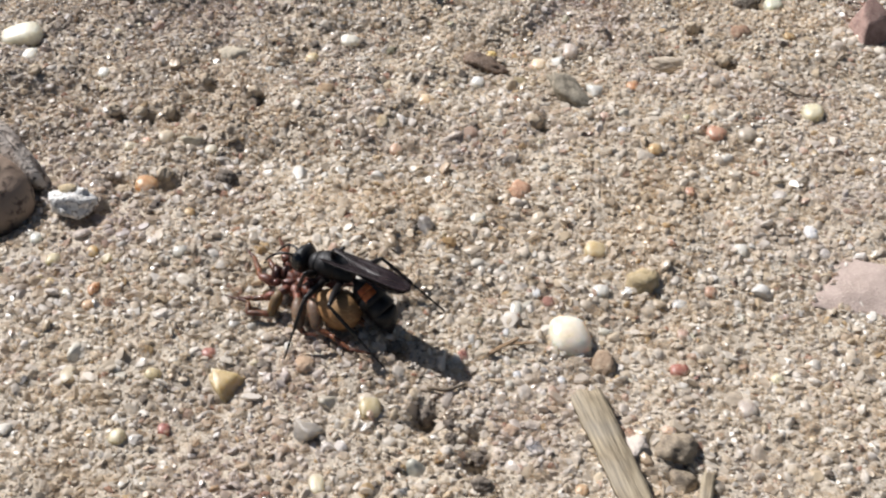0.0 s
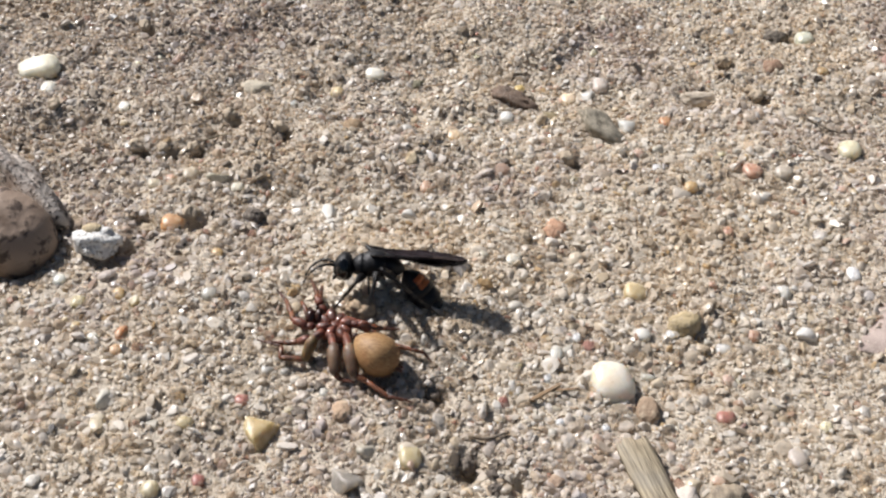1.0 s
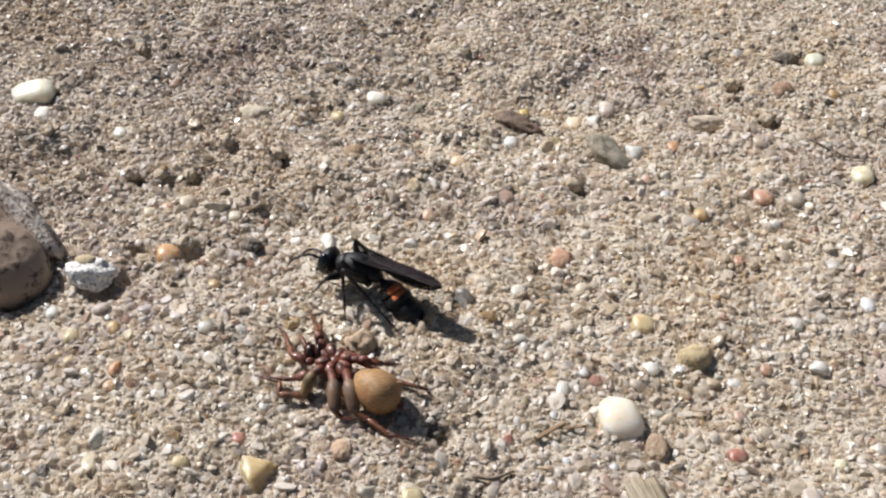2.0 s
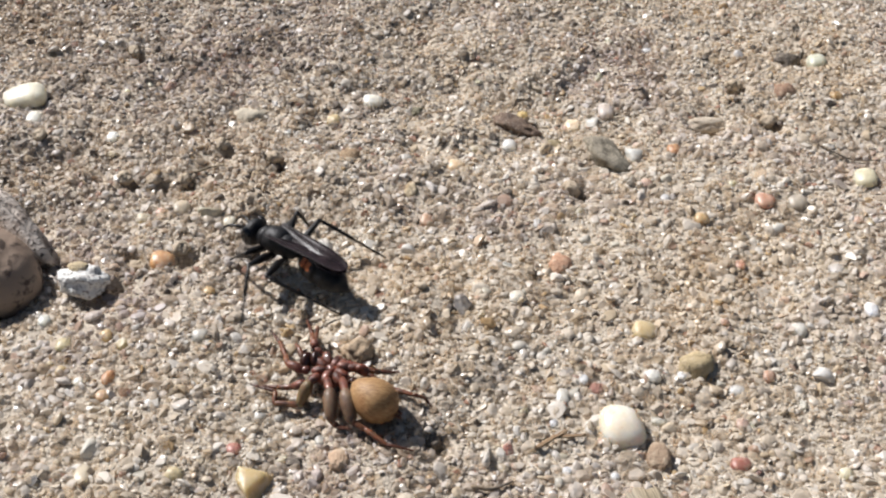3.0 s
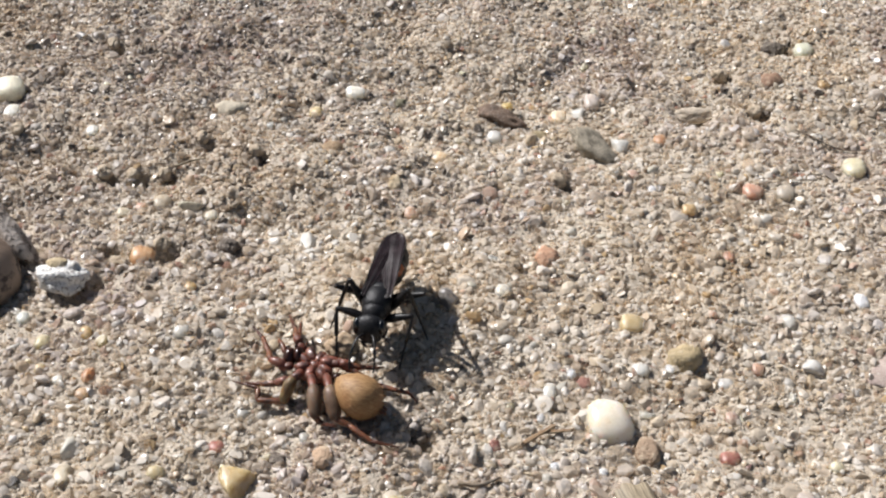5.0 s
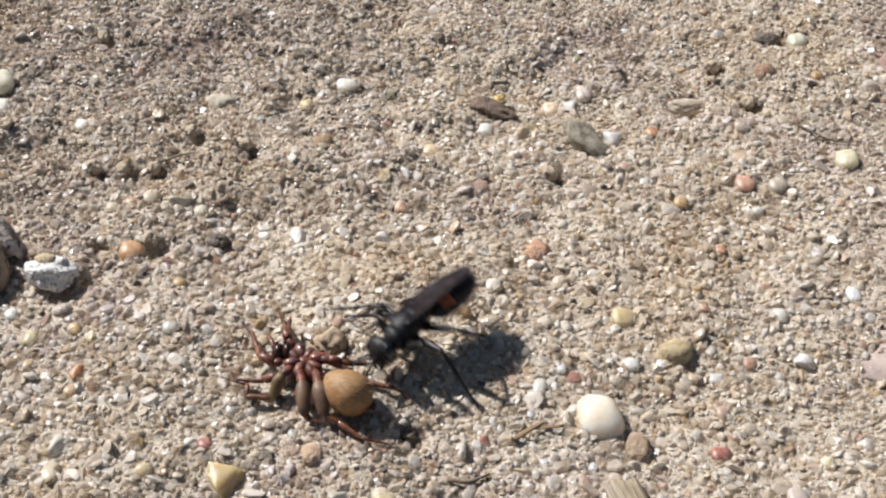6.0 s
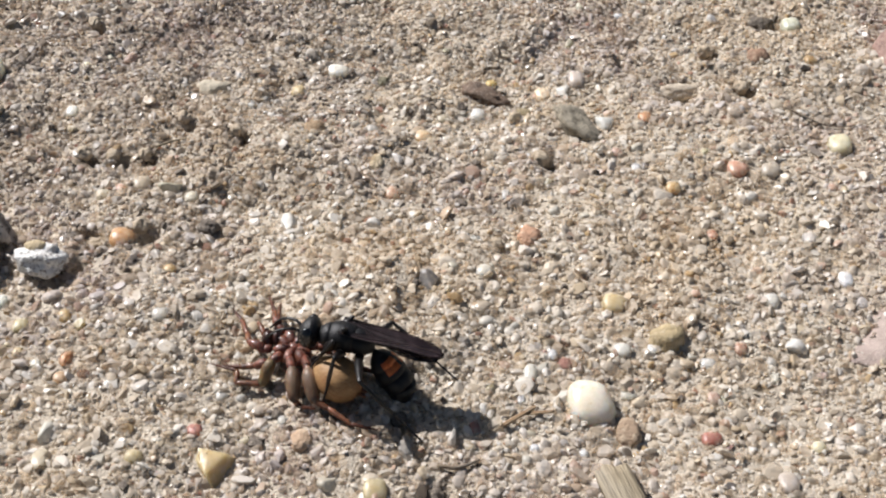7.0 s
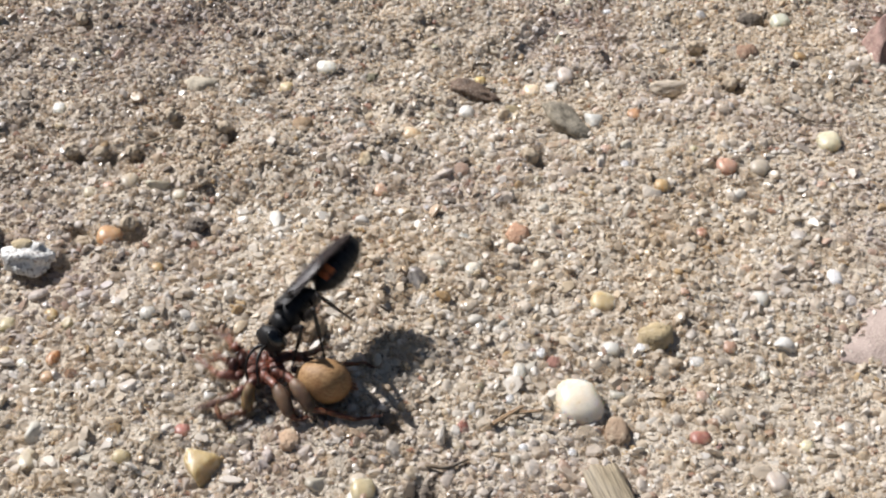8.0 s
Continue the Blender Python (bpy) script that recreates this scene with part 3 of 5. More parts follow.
grain(8.28, -15.87, 1.12, 1.50, 0.74, "DAD3C4", "round", "pale cream quartz grain bedded in sand")
grain(10.57, -16.19, 1.83, 1.91, 1.21, "E4DFD2", "angular", "pale cream quartz grain bedded in sand")
grain(13.28, -16.88, 1.32, 1.50, 0.87, "DCDACD", "angular", "clear whitish quartz grain bedded in sand")
grain(12.19, -14.68, 0.82, 1.24, 0.54, "D6CFC0", "angular", "pale cream quartz grain bedded in sand")
grain(16.31, -18.94, 1.81, 1.35, 0.89, "DCC9A4", "angular", "pale cream quartz grain bedded in sand")
grain(15.89, -20.02, 0.90, 1.34, 0.59, "C08A74", "angular", "reddish pink stone grain bedded in sand")
grain(14.45, -22.97, 1.47, 2.36, 0.97, "DEDACB", "round", "pale cream quartz grain bedded in sand")
grain(18.96, -16.89, 0.91, 1.09, 0.60, "C9A37C", "angular", "reddish pink stone grain bedded in sand")
grain(20.57, -17.08, 0.71, 0.96, 0.47, "BE8468", "angular", "reddish pink stone grain bedded in sand")
grain(19.63, -18.27, 1.01, 1.22, 0.67, "D6CEC2", "angular", "pale cream quartz grain bedded in sand")
grain(22.65, -19.59, 1.10, 1.35, 0.73, "E0DED6", "angular", "clear whitish quartz grain bedded in sand")
grain(19.15, -22.01, 1.48, 1.73, 0.98, "A08A78", "angular", "dull beige stone grain bedded in sand")
grain(22.09, -15.42, 1.02, 1.10, 0.68, "C9AD88", "round", "honey-coloured quartz grain bedded in sand")
grain(16.74, -14.51, 0.92, 1.10, 0.61, "DDD8CE", "angular", "clear whitish quartz grain bedded in sand")
grain(31.21, -12.29, 1.35, 1.26, 0.83, "BD8E70", "angular", "reddish pink stone grain bedded in sand")
grain(36.75, -12.16, 1.15, 1.26, 0.76, "C9A58E", "angular", "reddish pink stone grain bedded in sand")
grain(35.80, -11.33, 0.73, 1.17, 0.48, "E2DFD4", "angular", "clear whitish quartz grain bedded in sand")
grain(29.45, -9.69, 0.84, 1.35, 0.56, "E6E4DC", "angular", "clear whitish quartz grain bedded in sand")
grain(38.59, -12.80, 1.66, 1.96, 1.10, "E0DACB", "round", "pale cream quartz grain bedded in sand")
grain(39.89, -12.32, 0.94, 1.26, 0.62, "E9E7E0", "angular", "clear whitish quartz grain bedded in sand")
grain(30.92, -17.53, 1.42, 1.64, 0.94, "D5CBC0", "angular", "pale cream quartz grain bedded in sand")
grain(33.94, -15.97, 1.33, 2.13, 0.88, "DAD4C9", "angular", "pale cream quartz grain bedded in sand")
grain(35.69, -17.14, 1.32, 1.51, 0.87, "D3CCBE", "angular", "pale cream quartz grain bedded in sand")
grain(24.47, -19.06, 0.80, 0.95, 0.53, "C98A6C", "angular", "reddish pink stone grain bedded in sand")
grain(31.34, -20.74, 1.70, 1.48, 0.97, "E1DCD3", "round", "clear whitish quartz grain bedded in sand")
grain(29.80, -19.97, 1.30, 1.35, 0.86, "D8D2C0", "angular", "pale cream quartz grain bedded in sand")
grain(37.63, -20.43, 1.40, 1.48, 0.93, "CFCAC2", "angular", "grey glassy quartz grain bedded in sand")
grain(41.99, -21.72, 1.49, 1.21, 0.80, "C9A79A", "angular", "reddish pink stone grain bedded in sand")
grain(37.55, -22.37, 1.69, 1.47, 0.97, "C6BEA5", "angular", "dull beige stone grain bedded in sand")
grain(10.68, -24.76, 0.87, 1.40, 0.58, "A89A68", "angular", "olive-brown stone grain bedded in sand")
grain(13.50, -26.11, 0.87, 1.17, 0.57, "E0DCD4", "round", "clear whitish quartz grain bedded in sand")
grain(12.41, -27.17, 1.06, 1.29, 0.70, "D6CFC4", "angular", "pale cream quartz grain bedded in sand")
grain(10.83, -27.93, 1.15, 1.67, 0.76, "B5A48C", "angular", "dull beige stone grain bedded in sand")
grain(11.85, -28.25, 0.86, 1.03, 0.57, "7C736B", "angular", "dark grey stone grain bedded in sand")
grain(11.52, -30.13, 1.23, 1.65, 0.81, "CBA98C", "angular", "reddish pink stone grain bedded in sand")
grain(14.10, -29.72, 1.04, 1.15, 0.69, "E0D6B8", "angular", "pale cream quartz grain bedded in sand")
grain(14.50, -31.45, 1.03, 1.01, 0.67, "ECECE8", "round", "clear whitish quartz grain bedded in sand")
grain(13.65, -32.93, 1.40, 1.50, 0.92, "DAD5C6", "angular", "pale cream quartz grain bedded in sand")
grain(11.88, -33.31, 1.02, 1.37, 0.67, "D4CCC2", "angular", "pale cream quartz grain bedded in sand")
grain(3.64, -32.17, 0.93, 1.13, 0.62, "CFCBC9", "angular", "grey glassy quartz grain bedded in sand")
grain(4.55, -31.82, 0.84, 1.13, 0.56, "C0785C", "angular", "reddish pink stone grain bedded in sand")
grain(8.69, -31.39, 1.59, 1.26, 0.83, "C9AF86", "angular", "honey-coloured quartz grain bedded in sand")
grain(18.79, -31.88, 0.84, 1.01, 0.56, "DEDDDA", "round", "clear whitish quartz grain bedded in sand")
grain(32.27, -25.27, 0.78, 1.25, 0.52, "BFB07C", "angular", "honey-coloured quartz grain bedded in sand")
grain(26.60, -27.83, 1.44, 1.16, 0.77, "D3CCC0", "angular", "pale cream quartz grain bedded in sand")
grain(25.51, -31.26, 0.66, 1.06, 0.44, "EEE8D4", "angular", "pale cream quartz grain bedded in sand")
grain(33.90, -30.83, 0.85, 1.15, 0.56, "EDEAE6", "angular", "clear whitish quartz grain bedded in sand")
grain(32.17, -27.73, 1.06, 1.17, 0.70, "DCD6CC", "angular", "pale cream quartz grain bedded in sand")
grain(35.22, -28.24, 1.15, 1.29, 0.76, "CDB68E", "round", "honey-coloured quartz grain bedded in sand")
grain(35.94, -30.32, 1.14, 1.79, 0.75, "C4B7A0", "angular", "dull beige stone grain bedded in sand")
grain(24.73, -33.41, 0.65, 0.88, 0.43, "CE8F68", "angular", "reddish pink stone grain bedded in sand")
grain(30.14, -32.03, 1.88, 1.41, 0.93, "ECEBE8", "angular", "clear whitish quartz grain bedded in sand")
grain(31.96, -30.72, 0.76, 0.89, 0.50, "A06A5C", "angular", "reddish pink stone grain bedded in sand")
grain(23.65, -24.64, 1.96, 1.47, 0.97, "C8C3AE", "angular", "dull beige stone grain bedded in sand")
grain(-35.80, -13.95, 1.53, 1.65, 1.01, "D9DDD0", "round", "clear whitish quartz grain bedded in sand")
grain(-35.75, -17.70, 1.20, 0.94, 0.62, "EAE8E0", "angular", "clear whitish quartz grain bedded in sand")
grain(-34.98, -17.06, 0.81, 1.08, 0.53, "E6E4E6", "angular", "clear whitish quartz grain bedded in sand")
grain(-31.02, -18.34, 1.20, 1.07, 0.71, "DAD2CC", "angular", "clear whitish quartz grain bedded in sand")
grain(-26.53, -15.32, 1.82, 1.37, 0.90, "D2CCC4", "angular", "grey glassy quartz grain bedded in sand")
grain(-34.27, -19.83, 1.09, 1.20, 0.72, "D0B37A", "angular", "honey-coloured quartz grain bedded in sand")
grain(-20.23, -16.42, 1.71, 1.62, 1.07, "CFC9BC", "round", "pale cream quartz grain bedded in sand")
grain(-21.48, -17.40, 0.60, 0.94, 0.40, "F0EEEA", "angular", "clear whitish quartz grain bedded in sand")
grain(-19.73, -15.29, 0.81, 0.95, 0.54, "E0DAD0", "angular", "pale cream quartz grain bedded in sand")
grain(-19.54, -13.27, 0.92, 1.10, 0.61, "D4D0C2", "angular", "pale cream quartz grain bedded in sand")
grain(-20.17, -23.61, 0.97, 1.18, 0.64, "DDD3C6", "angular", "pale cream quartz grain bedded in sand")
grain(-18.73, -24.83, 0.87, 1.04, 0.57, "E2DED8", "angular", "clear whitish quartz grain bedded in sand")
grain(-20.03, -24.81, 0.87, 1.04, 0.57, "DCD2C4", "round", "pale cream quartz grain bedded in sand")
grain(-17.85, -21.20, 0.89, 0.93, 0.59, "D8D0CA", "angular", "clear whitish quartz grain bedded in sand")
grain(-33.60, 12.82, 1.40, 1.41, 0.92, "B7A27C", "angular", "olive-brown stone grain bedded in sand")
grain(-40.30, 15.75, 1.76, 1.58, 1.04, "D6CEC6", "angular", "pale cream quartz grain bedded in sand")
grain(-38.36, 20.17, 1.08, 1.13, 0.71, "E0DCD6", "angular", "clear whitish quartz grain bedded in sand")
grain(-43.72, 31.21, 1.13, 1.18, 0.75, "B89A62", "angular", "reddish pink stone grain bedded in sand")
grain(-25.29, 17.08, 1.19, 1.12, 0.74, "A08474", "round", "reddish pink stone grain bedded in sand")
grain(-31.39, 25.40, 0.98, 1.16, 0.65, "DDD6B4", "angular", "pale cream quartz grain bedded in sand")
grain(-33.60, 23.21, 1.09, 0.98, 0.65, "CDBE8A", "angular", "honey-coloured quartz grain bedded in sand")
grain(-16.36, 22.95, 1.10, 1.48, 0.73, "BFBAB6", "angular", "grey glassy quartz grain bedded in sand")
grain(-14.18, 22.52, 0.86, 0.99, 0.56, "DAD6CC", "angular", "clear whitish quartz grain bedded in sand")
grain(-13.22, 18.66, 1.20, 1.61, 0.79, "D5D1C6", "angular", "pale cream quartz grain bedded in sand")
grain(-14.49, 17.62, 0.95, 1.12, 0.63, "DCDACB", "round", "pale cream quartz grain bedded in sand")
grain(-2.97, 13.60, 1.41, 1.57, 0.93, "D9D0BC", "angular", "pale cream quartz grain bedded in sand")
grain(-3.35, 11.83, 0.93, 0.94, 0.61, "F0EDE4", "angular", "clear whitish quartz grain bedded in sand")
grain(-1.07, 13.08, 1.99, 1.89, 1.24, "DCD9D2", "angular", "clear whitish quartz grain bedded in sand")
grain(7.32, 33.33, 1.02, 1.03, 0.67, "A8694C", "angular", "reddish pink stone grain bedded in sand")
grain(7.29, 29.52, 1.01, 1.53, 0.67, "C9BC84", "angular", "honey-coloured quartz grain bedded in sand")
grain(6.90, 16.49, 1.67, 1.44, 0.95, "CBBB9A", "round", "dull beige stone grain bedded in sand")
grain(-15.40, 11.78, 1.28, 1.72, 0.84, "8F8884", "angular", "dark grey stone grain bedded in sand")
grain(14.62, 39.45, 0.79, 1.26, 0.52, "DCDAD6", "angular", "clear whitish quartz grain bedded in sand")
grain(15.78, 38.40, 0.92, 1.41, 0.60, "D6D4D0", "angular", "grey glassy quartz grain bedded in sand")
grain(22.17, 31.14, 1.65, 2.65, 1.09, "A9A284", "angular", "dull beige stone grain bedded in sand")
grain(23.66, 37.87, 1.70, 2.28, 1.12, "C9C2A4", "angular", "dull beige stone grain bedded in sand")
grain(28.55, 36.83, 1.43, 1.07, 0.71, "DEE0E4", "round", "clear whitish quartz grain bedded in sand")
grain(29.93, 40.19, 0.59, 0.80, 0.39, "F6F4F0", "angular", "clear whitish quartz grain bedded in sand")
grain(-11.29, -30.48, 1.70, 1.52, 1.00, "CDB98E", "angular", "honey-coloured quartz grain bedded in sand")
grain(-9.47, -29.01, 1.14, 1.53, 0.75, "D2CCC4", "angular", "grey glassy quartz grain bedded in sand")
grain(-9.18, -28.05, 1.24, 1.28, 0.82, "6F6A66", "angular", "dark grey stone grain bedded in sand")
grain(-12.49, -28.34, 1.05, 1.15, 0.69, "BEB2A4", "angular", "dull beige stone grain bedded in sand")
grain(-7.86, -28.61, 1.05, 1.28, 0.69, "DCD4C0", "round", "pale cream quartz grain bedded in sand")
grain(-13.74, -25.67, 1.64, 1.43, 0.94, "D0CEC6", "angular", "grey glassy quartz grain bedded in sand")
grain(-11.94, -25.72, 1.45, 1.30, 0.86, "D6D4CC", "angular", "grey glassy quartz grain bedded in sand")
grain(-18.48, -34.30, 0.74, 0.99, 0.49, "D9A083", "angular", "reddish pink stone grain bedded in sand")


def rock(name, x, y, lift, radii, turn, form, material, label, category, seed, tilt=(0, 0)):
    bm = shaped(form, seed, 4)
    bm.transform(Matrix.Diagonal((*radii, 1)))
    bm.transform(Euler((radians(tilt[0]), radians(tilt[1]), radians(turn))).to_matrix().to_4x4())
    ob = part(name, bm, material, at=(x, y, ground_at(x, y) + lift))
    DISCS.append((x, y, (0.7 if radii[2] > 1 else 0.45) * min(radii[:2])))
    return tagged(ob, label, category, "clods of sand" if category == "clod" else "")


MOTTLED = speckled_material("smooth_brown_stone", "94806F", "6C5848", "4C3D33", 260)
SPECKLED = speckled_material("speckled_stone", "DEDCD7", "CBC6BE", "96908A", 1150)
rock("stone", -42.2, -8.2, 2.4, (5.4, 4.3, 3.9), -25, "round", MOTTLED,
     "smooth grey-brown rounded stone shading the sand under it", "stone", 11, (0, 20))
rock("stone", -41.4, -1.9, 2.6, (7.2, 1.9, 2.8), -40, "lumpy", speckled_material("flaky_stone", "B7ACA1", "8A7B6F", "574D46", 800),
     "flaky grey-white stone with dark specks in sand", "stone", 12, (0, 26))
chip = rock("stone", -32.6, -9.4, 1.0, (2.5, 1.75, 1.6), -4, "lumpy", SPECKLED,
            "white stone chip with black specks and yellow cap", "stone", 21)
bm = shaped("lumpy", 5, 2)
bm.transform(Matrix.Diagonal((1.15, 0.8, 0.55, 1)))
part("yellow_cap", bm, stone_material("D8BE84", "lumpy"), chip, "pale yellow crust", at=(-0.5, 0.5, 1.3))
rock("stone", 21.6, 13.8, 0.9, (3.5, 1.5, 1.4), -50, "lumpy", plain_rock_material("grey_flake", "938A79", "625A4B"),
     "grey-brown stone flake tilted in the sand", "stone", 31, (0, 14))
rock("clod", 11.7, 20.9, 0.45, (2.9, 1.3, 1.0), -22, "lumpy", plain_rock_material("brown_clod", "75604F", "4C3B31"),
     "reddish brown sandy clod on the sand", "clod", 41, (0, 10))
rock("clod", -4.9, -18.6, 0.6, (1.5, 1.4, 1.2), 10, "lumpy", plain_rock_material("sandy_clod", "B29C80", "8A735A"),
     "beige lump of caked sand behind a spider", "clod", 51)
rock("stone", 51.6, -17.3, -0.1, (9.0, 7.4, 1.0), 25, "angular", plain_rock_material("pink_slab", "AE9C93", "9A8980", 500),
     "flat pinkish stone flush with the sand", "stone", 61)
rock("stone", 59.8, 28.6, 1.4, (3.7, 3.3, 3.0), 40, "angular", plain_rock_material("pink_rock", "A98A80", "7E635B", 700),
     "dull pink angular stone on the sand", "stone", 71)
CLOD = plain_rock_material("grey_clod", "9A8B76", "6B5F51")
rock("clod", 28.9, -40.6, 0.4, (1.9, 1.6, 1.1), 15, "lumpy", CLOD, "grey clod of caked sand", "clod", 81)
rock("clod", 29.0, -43.4, 0.5, (2.2, 1.6, 1.3), -20, "lumpy", CLOD, "grey clod of caked sand", "clod", 82)
rock("clod", 34.4, 22.8, 0.3, (3.0, 1.3, 0.9), 4, "lumpy", plain_rock_material("sand_crust", "BFB2A0", "9E907D"), "grey clod of caked sand over a pit", "clod", 84)
rock("clod", 45.3, 34.8, 0.4, (1.6, 1.2, 0.9), 14, "lumpy", plain_rock_material("dark_clod", "6C6154", "453D35"),
     "dark clod of soil beside a pebble", "clod", 85)


CAKED = plain_rock_material("caked_sand", "BBAB94", "94836D")
SOIL = plain_rock_material("soil_crumb", "70655A", "4A4139")
# crumbs added on the sunward side of most pits to cast shade into them
rock("clod", -31.74, 8.52, 0.20, (0.95, 0.80, 0.75), 0, "lumpy", CAKED, "small crumb of caked sand by a pit", "clod", 200)
rock("clod", -28.45, 8.19, 0.18, (0.85, 0.72, 0.68), 37, "lumpy", CAKED, "small crumb of caked sand by a pit", "clod", 201)
rock("clod", -25.13, 8.54, 0.18, (0.85, 0.72, 0.68), 74, "lumpy", CAKED, "small crumb of caked sand by a pit", "clod", 202)
rock("clod", -21.68, 14.64, 0.18, (0.85, 0.72, 0.68), 111, "lumpy", CAKED, "small crumb of caked sand by a pit", "clod", 203)
rock("clod", -15.72, 12.12, 0.18, (0.85, 0.72, 0.68), 148, "lumpy", CAKED, "small crumb of caked sand by a pit", "clod", 204)
rock("clod", -28.72, -3.99, 0.24, (1.14, 0.96, 0.90), 5, "lumpy", CAKED, "small crumb of caked sand by a pit", "clod", 205)
rock("clod", -23.78, -3.53, 0.20, (0.95, 0.80, 0.75), 42, "lumpy", CAKED, "small crumb of caked sand by a pit", "clod", 206)
rock("clod", -34.30, 32.46, 0.18, (0.85, 0.72, 0.68), 79, "lumpy", CAKED, "small crumb of caked sand by a pit", "clod", 207)
rock("clod", 12.09, -4.71, 0.14, (0.66, 0.56, 0.52), 116, "lumpy", CAKED, "small crumb of caked sand by a pit", "clod", 208)
rock("clod", 17.29, 8.72, 0.22, (1.04, 0.88, 0.83), 153, "lumpy", CAKED, "small crumb of caked sand by a pit", "clod", 209)
rock("clod", 37.93, 29.14, 0.20, (0.95, 0.80, 0.75), 10, "lumpy", CAKED, "small crumb of caked sand by a pit", "clod", 210)
rock("clod", 40.91, 21.66, 0.20, (0.95, 0.80, 0.75), 47, "lumpy", CAKED, "small crumb of caked sand by a pit", "clod", 211)
rock("clod", 5.67, -35.81, 0.22, (1.04, 0.88, 0.83), 84, "lumpy", SOIL, "small dark crumb of soil", "clod", 212)
rock("clod", 10.72, -40.94, 0.18, (0.85, 0.72, 0.68), 121, "lumpy", SOIL, "small dark crumb of soil", "clod", 213)
rock("clod", 10.97, -44.93, 0.20, (0.95, 0.80, 0.75), 158, "lumpy", SOIL, "small dark crumb of soil", "clod", 214)
rock("clod", 8.27, -39.15, 0.14, (0.66, 0.56, 0.52), 15, "lumpy", SOIL, "small dark crumb of soil", "clod", 215)
rock("clod", 2.47, -28.14, 0.18, (0.85, 0.72, 0.68), 52, "lumpy", SOIL, "small dark crumb of soil", "clod", 216)
rock("clod", -42.01, 14.82, 0.18, (0.85, 0.72, 0.68), 89, "lumpy", CAKED, "small crumb of caked sand by a pit", "clod", 217)
rock("clod", -8.42, -27.93, 0.12, (0.57, 0.48, 0.45), 126, "lumpy", SOIL, "small dark crumb of soil", "clod", 218)
rock("clod", -17.04, -3.64, 0.24, (1.14, 0.96, 0.90), 163, "lumpy", SOIL, "small dark crumb of soil", "clod", 219)

# ---- bits of wood and straw ----
def splinter(name, ends, wide, thick, material, label, category, seed):
    """A flat splinter with ragged ends between two points (x, y, height over the sand)."""
    a, b = [Vector((x, y, ground_at(x, y) + z)) for x, y, z in ends]
    rnd = random.Random(seed)
    length = (b - a).length
    bm = bmesh.new()
    rows, n = [], 14
    for i in range(n + 1):
        s = i / n
        ragged = rnd.uniform(-0.05, 0.05)
        w = wide * (0.5 + ragged) * (1 - 0.12 * s)
        x = s * length + (rnd.uniform(-0.3, 0.3) if i in (0, n) else 0)
        ring = []
        for k in range(9):
            v = k / 8 * 2 - 1
            ring.append(bm.verts.new((x + (rnd.uniform(-0.35, 0.35) if i in (0, n) else 0), v * w,
                                      thick * (0.5 - 0.3 * v * v + 0.05 * math.sin(v * 7 + seed) + rnd.uniform(-0.03, 0.03)))))
        for k in range(8, -1, -4):
            v = k / 8 * 2 - 1
            ring.append(bm.verts.new((x, v * w * 0.96, -thick * 0.5)))
        rows.append(ring)
    m = len(rows[0])
    for p, q in zip(rows, rows[1:]):
        for k in range(m):
            bm.faces.new((p[k], p[(k + 1) % m], q[(k + 1) % m], q[k]))
    bm.faces.new(rows[0])
    bm.faces.new(rows[-1])
    ob = part(name, bm, material)
    ob.matrix_basis = Matrix.Translation(a * MM) @ (b - a).to_track_quat("X", "Z").to_matrix().to_4x4()
    for s in np.arange(0.05, 1, 0.06):
        c = a.lerp(b, s)
        DISCS.append((c.x, c.y, wide * 0.42))
    return tagged(ob, label, category)


DRIFTWOOD = wood_material("weathered_wood", "9C8E76", "685B47")
STRAW = wood_material("dry_straw", "957858", "6B5039")
DARK_TWIG = wood_material("dark_twig", "6B5A48", "43372C")
splinter("wood_chip", ((20.9, -34.0, 0.7), (25.6, -49.5, 0.7)), 3.2, 1.1, DRIFTWOOD,
         "weathered grey-tan wood splinter lying on sand", "wood", 3)
splinter("wood_chip", ((31.6, -43.4, 0.6), (30.7, -48.0, 0.5)), 1.3, 0.8, DRIFTWOOD,
         "narrow weathered wood splinter stuck in sand", "wood", 5)
splinter("straw", ((11.9, -29.2, 0.5), (14.8, -27.2, 0.6)), 0.36, 0.25, STRAW, "short dry straw piece on sand", "straw", 7)
splinter("straw", ((13.6, -28.0, 0.5), (16.3, -27.7, 0.5)), 0.3, 0.2, STRAW, "short dry straw piece on sand", "straw", 8)


def twig(points, radius, material, label):
    bm = bmesh.new()
    line = smooth_line([(x, y, ground_at(x, y) + z) for x, y, z in points])
    tube(bm, line, [radius * (1 - 0.5 * i / len(line)) for i in range(len(line))], 8)
    return tagged(part("twig", bm, material), label, "twig")


twig(((5.9, -33.6, 0.4), (7.6, -33.9, 0.5), (9.5, -33.0, 0.4)), 0.22, DARK_TWIG, "thin curved brown twig on sand")
twig(((-24.0, 9.2, 0.5), (-22.4, 10.0, 0.6), (-20.9, 10.4, 0.5)), 0.16, DRIFTWOOD, "thin pale plant stalk on sand")
# dark tube added for the dark line of a thin crack
twig(((45.0, 17.0, 0.3), (47.3, 15.0, 0.4), (49.6, 14.4, 0.2), (52.5, 14.2, 0.3)), 0.13, DARK_TWIG, "thin dark tube drawn for a crack line in sand")
twig(((1.0, 22.7, 0.6), (2.6, 22.6, 0.6), (4.3, 23.0, 0.5)), 0.1, STRAW, "fine straw fibre beside a grain")


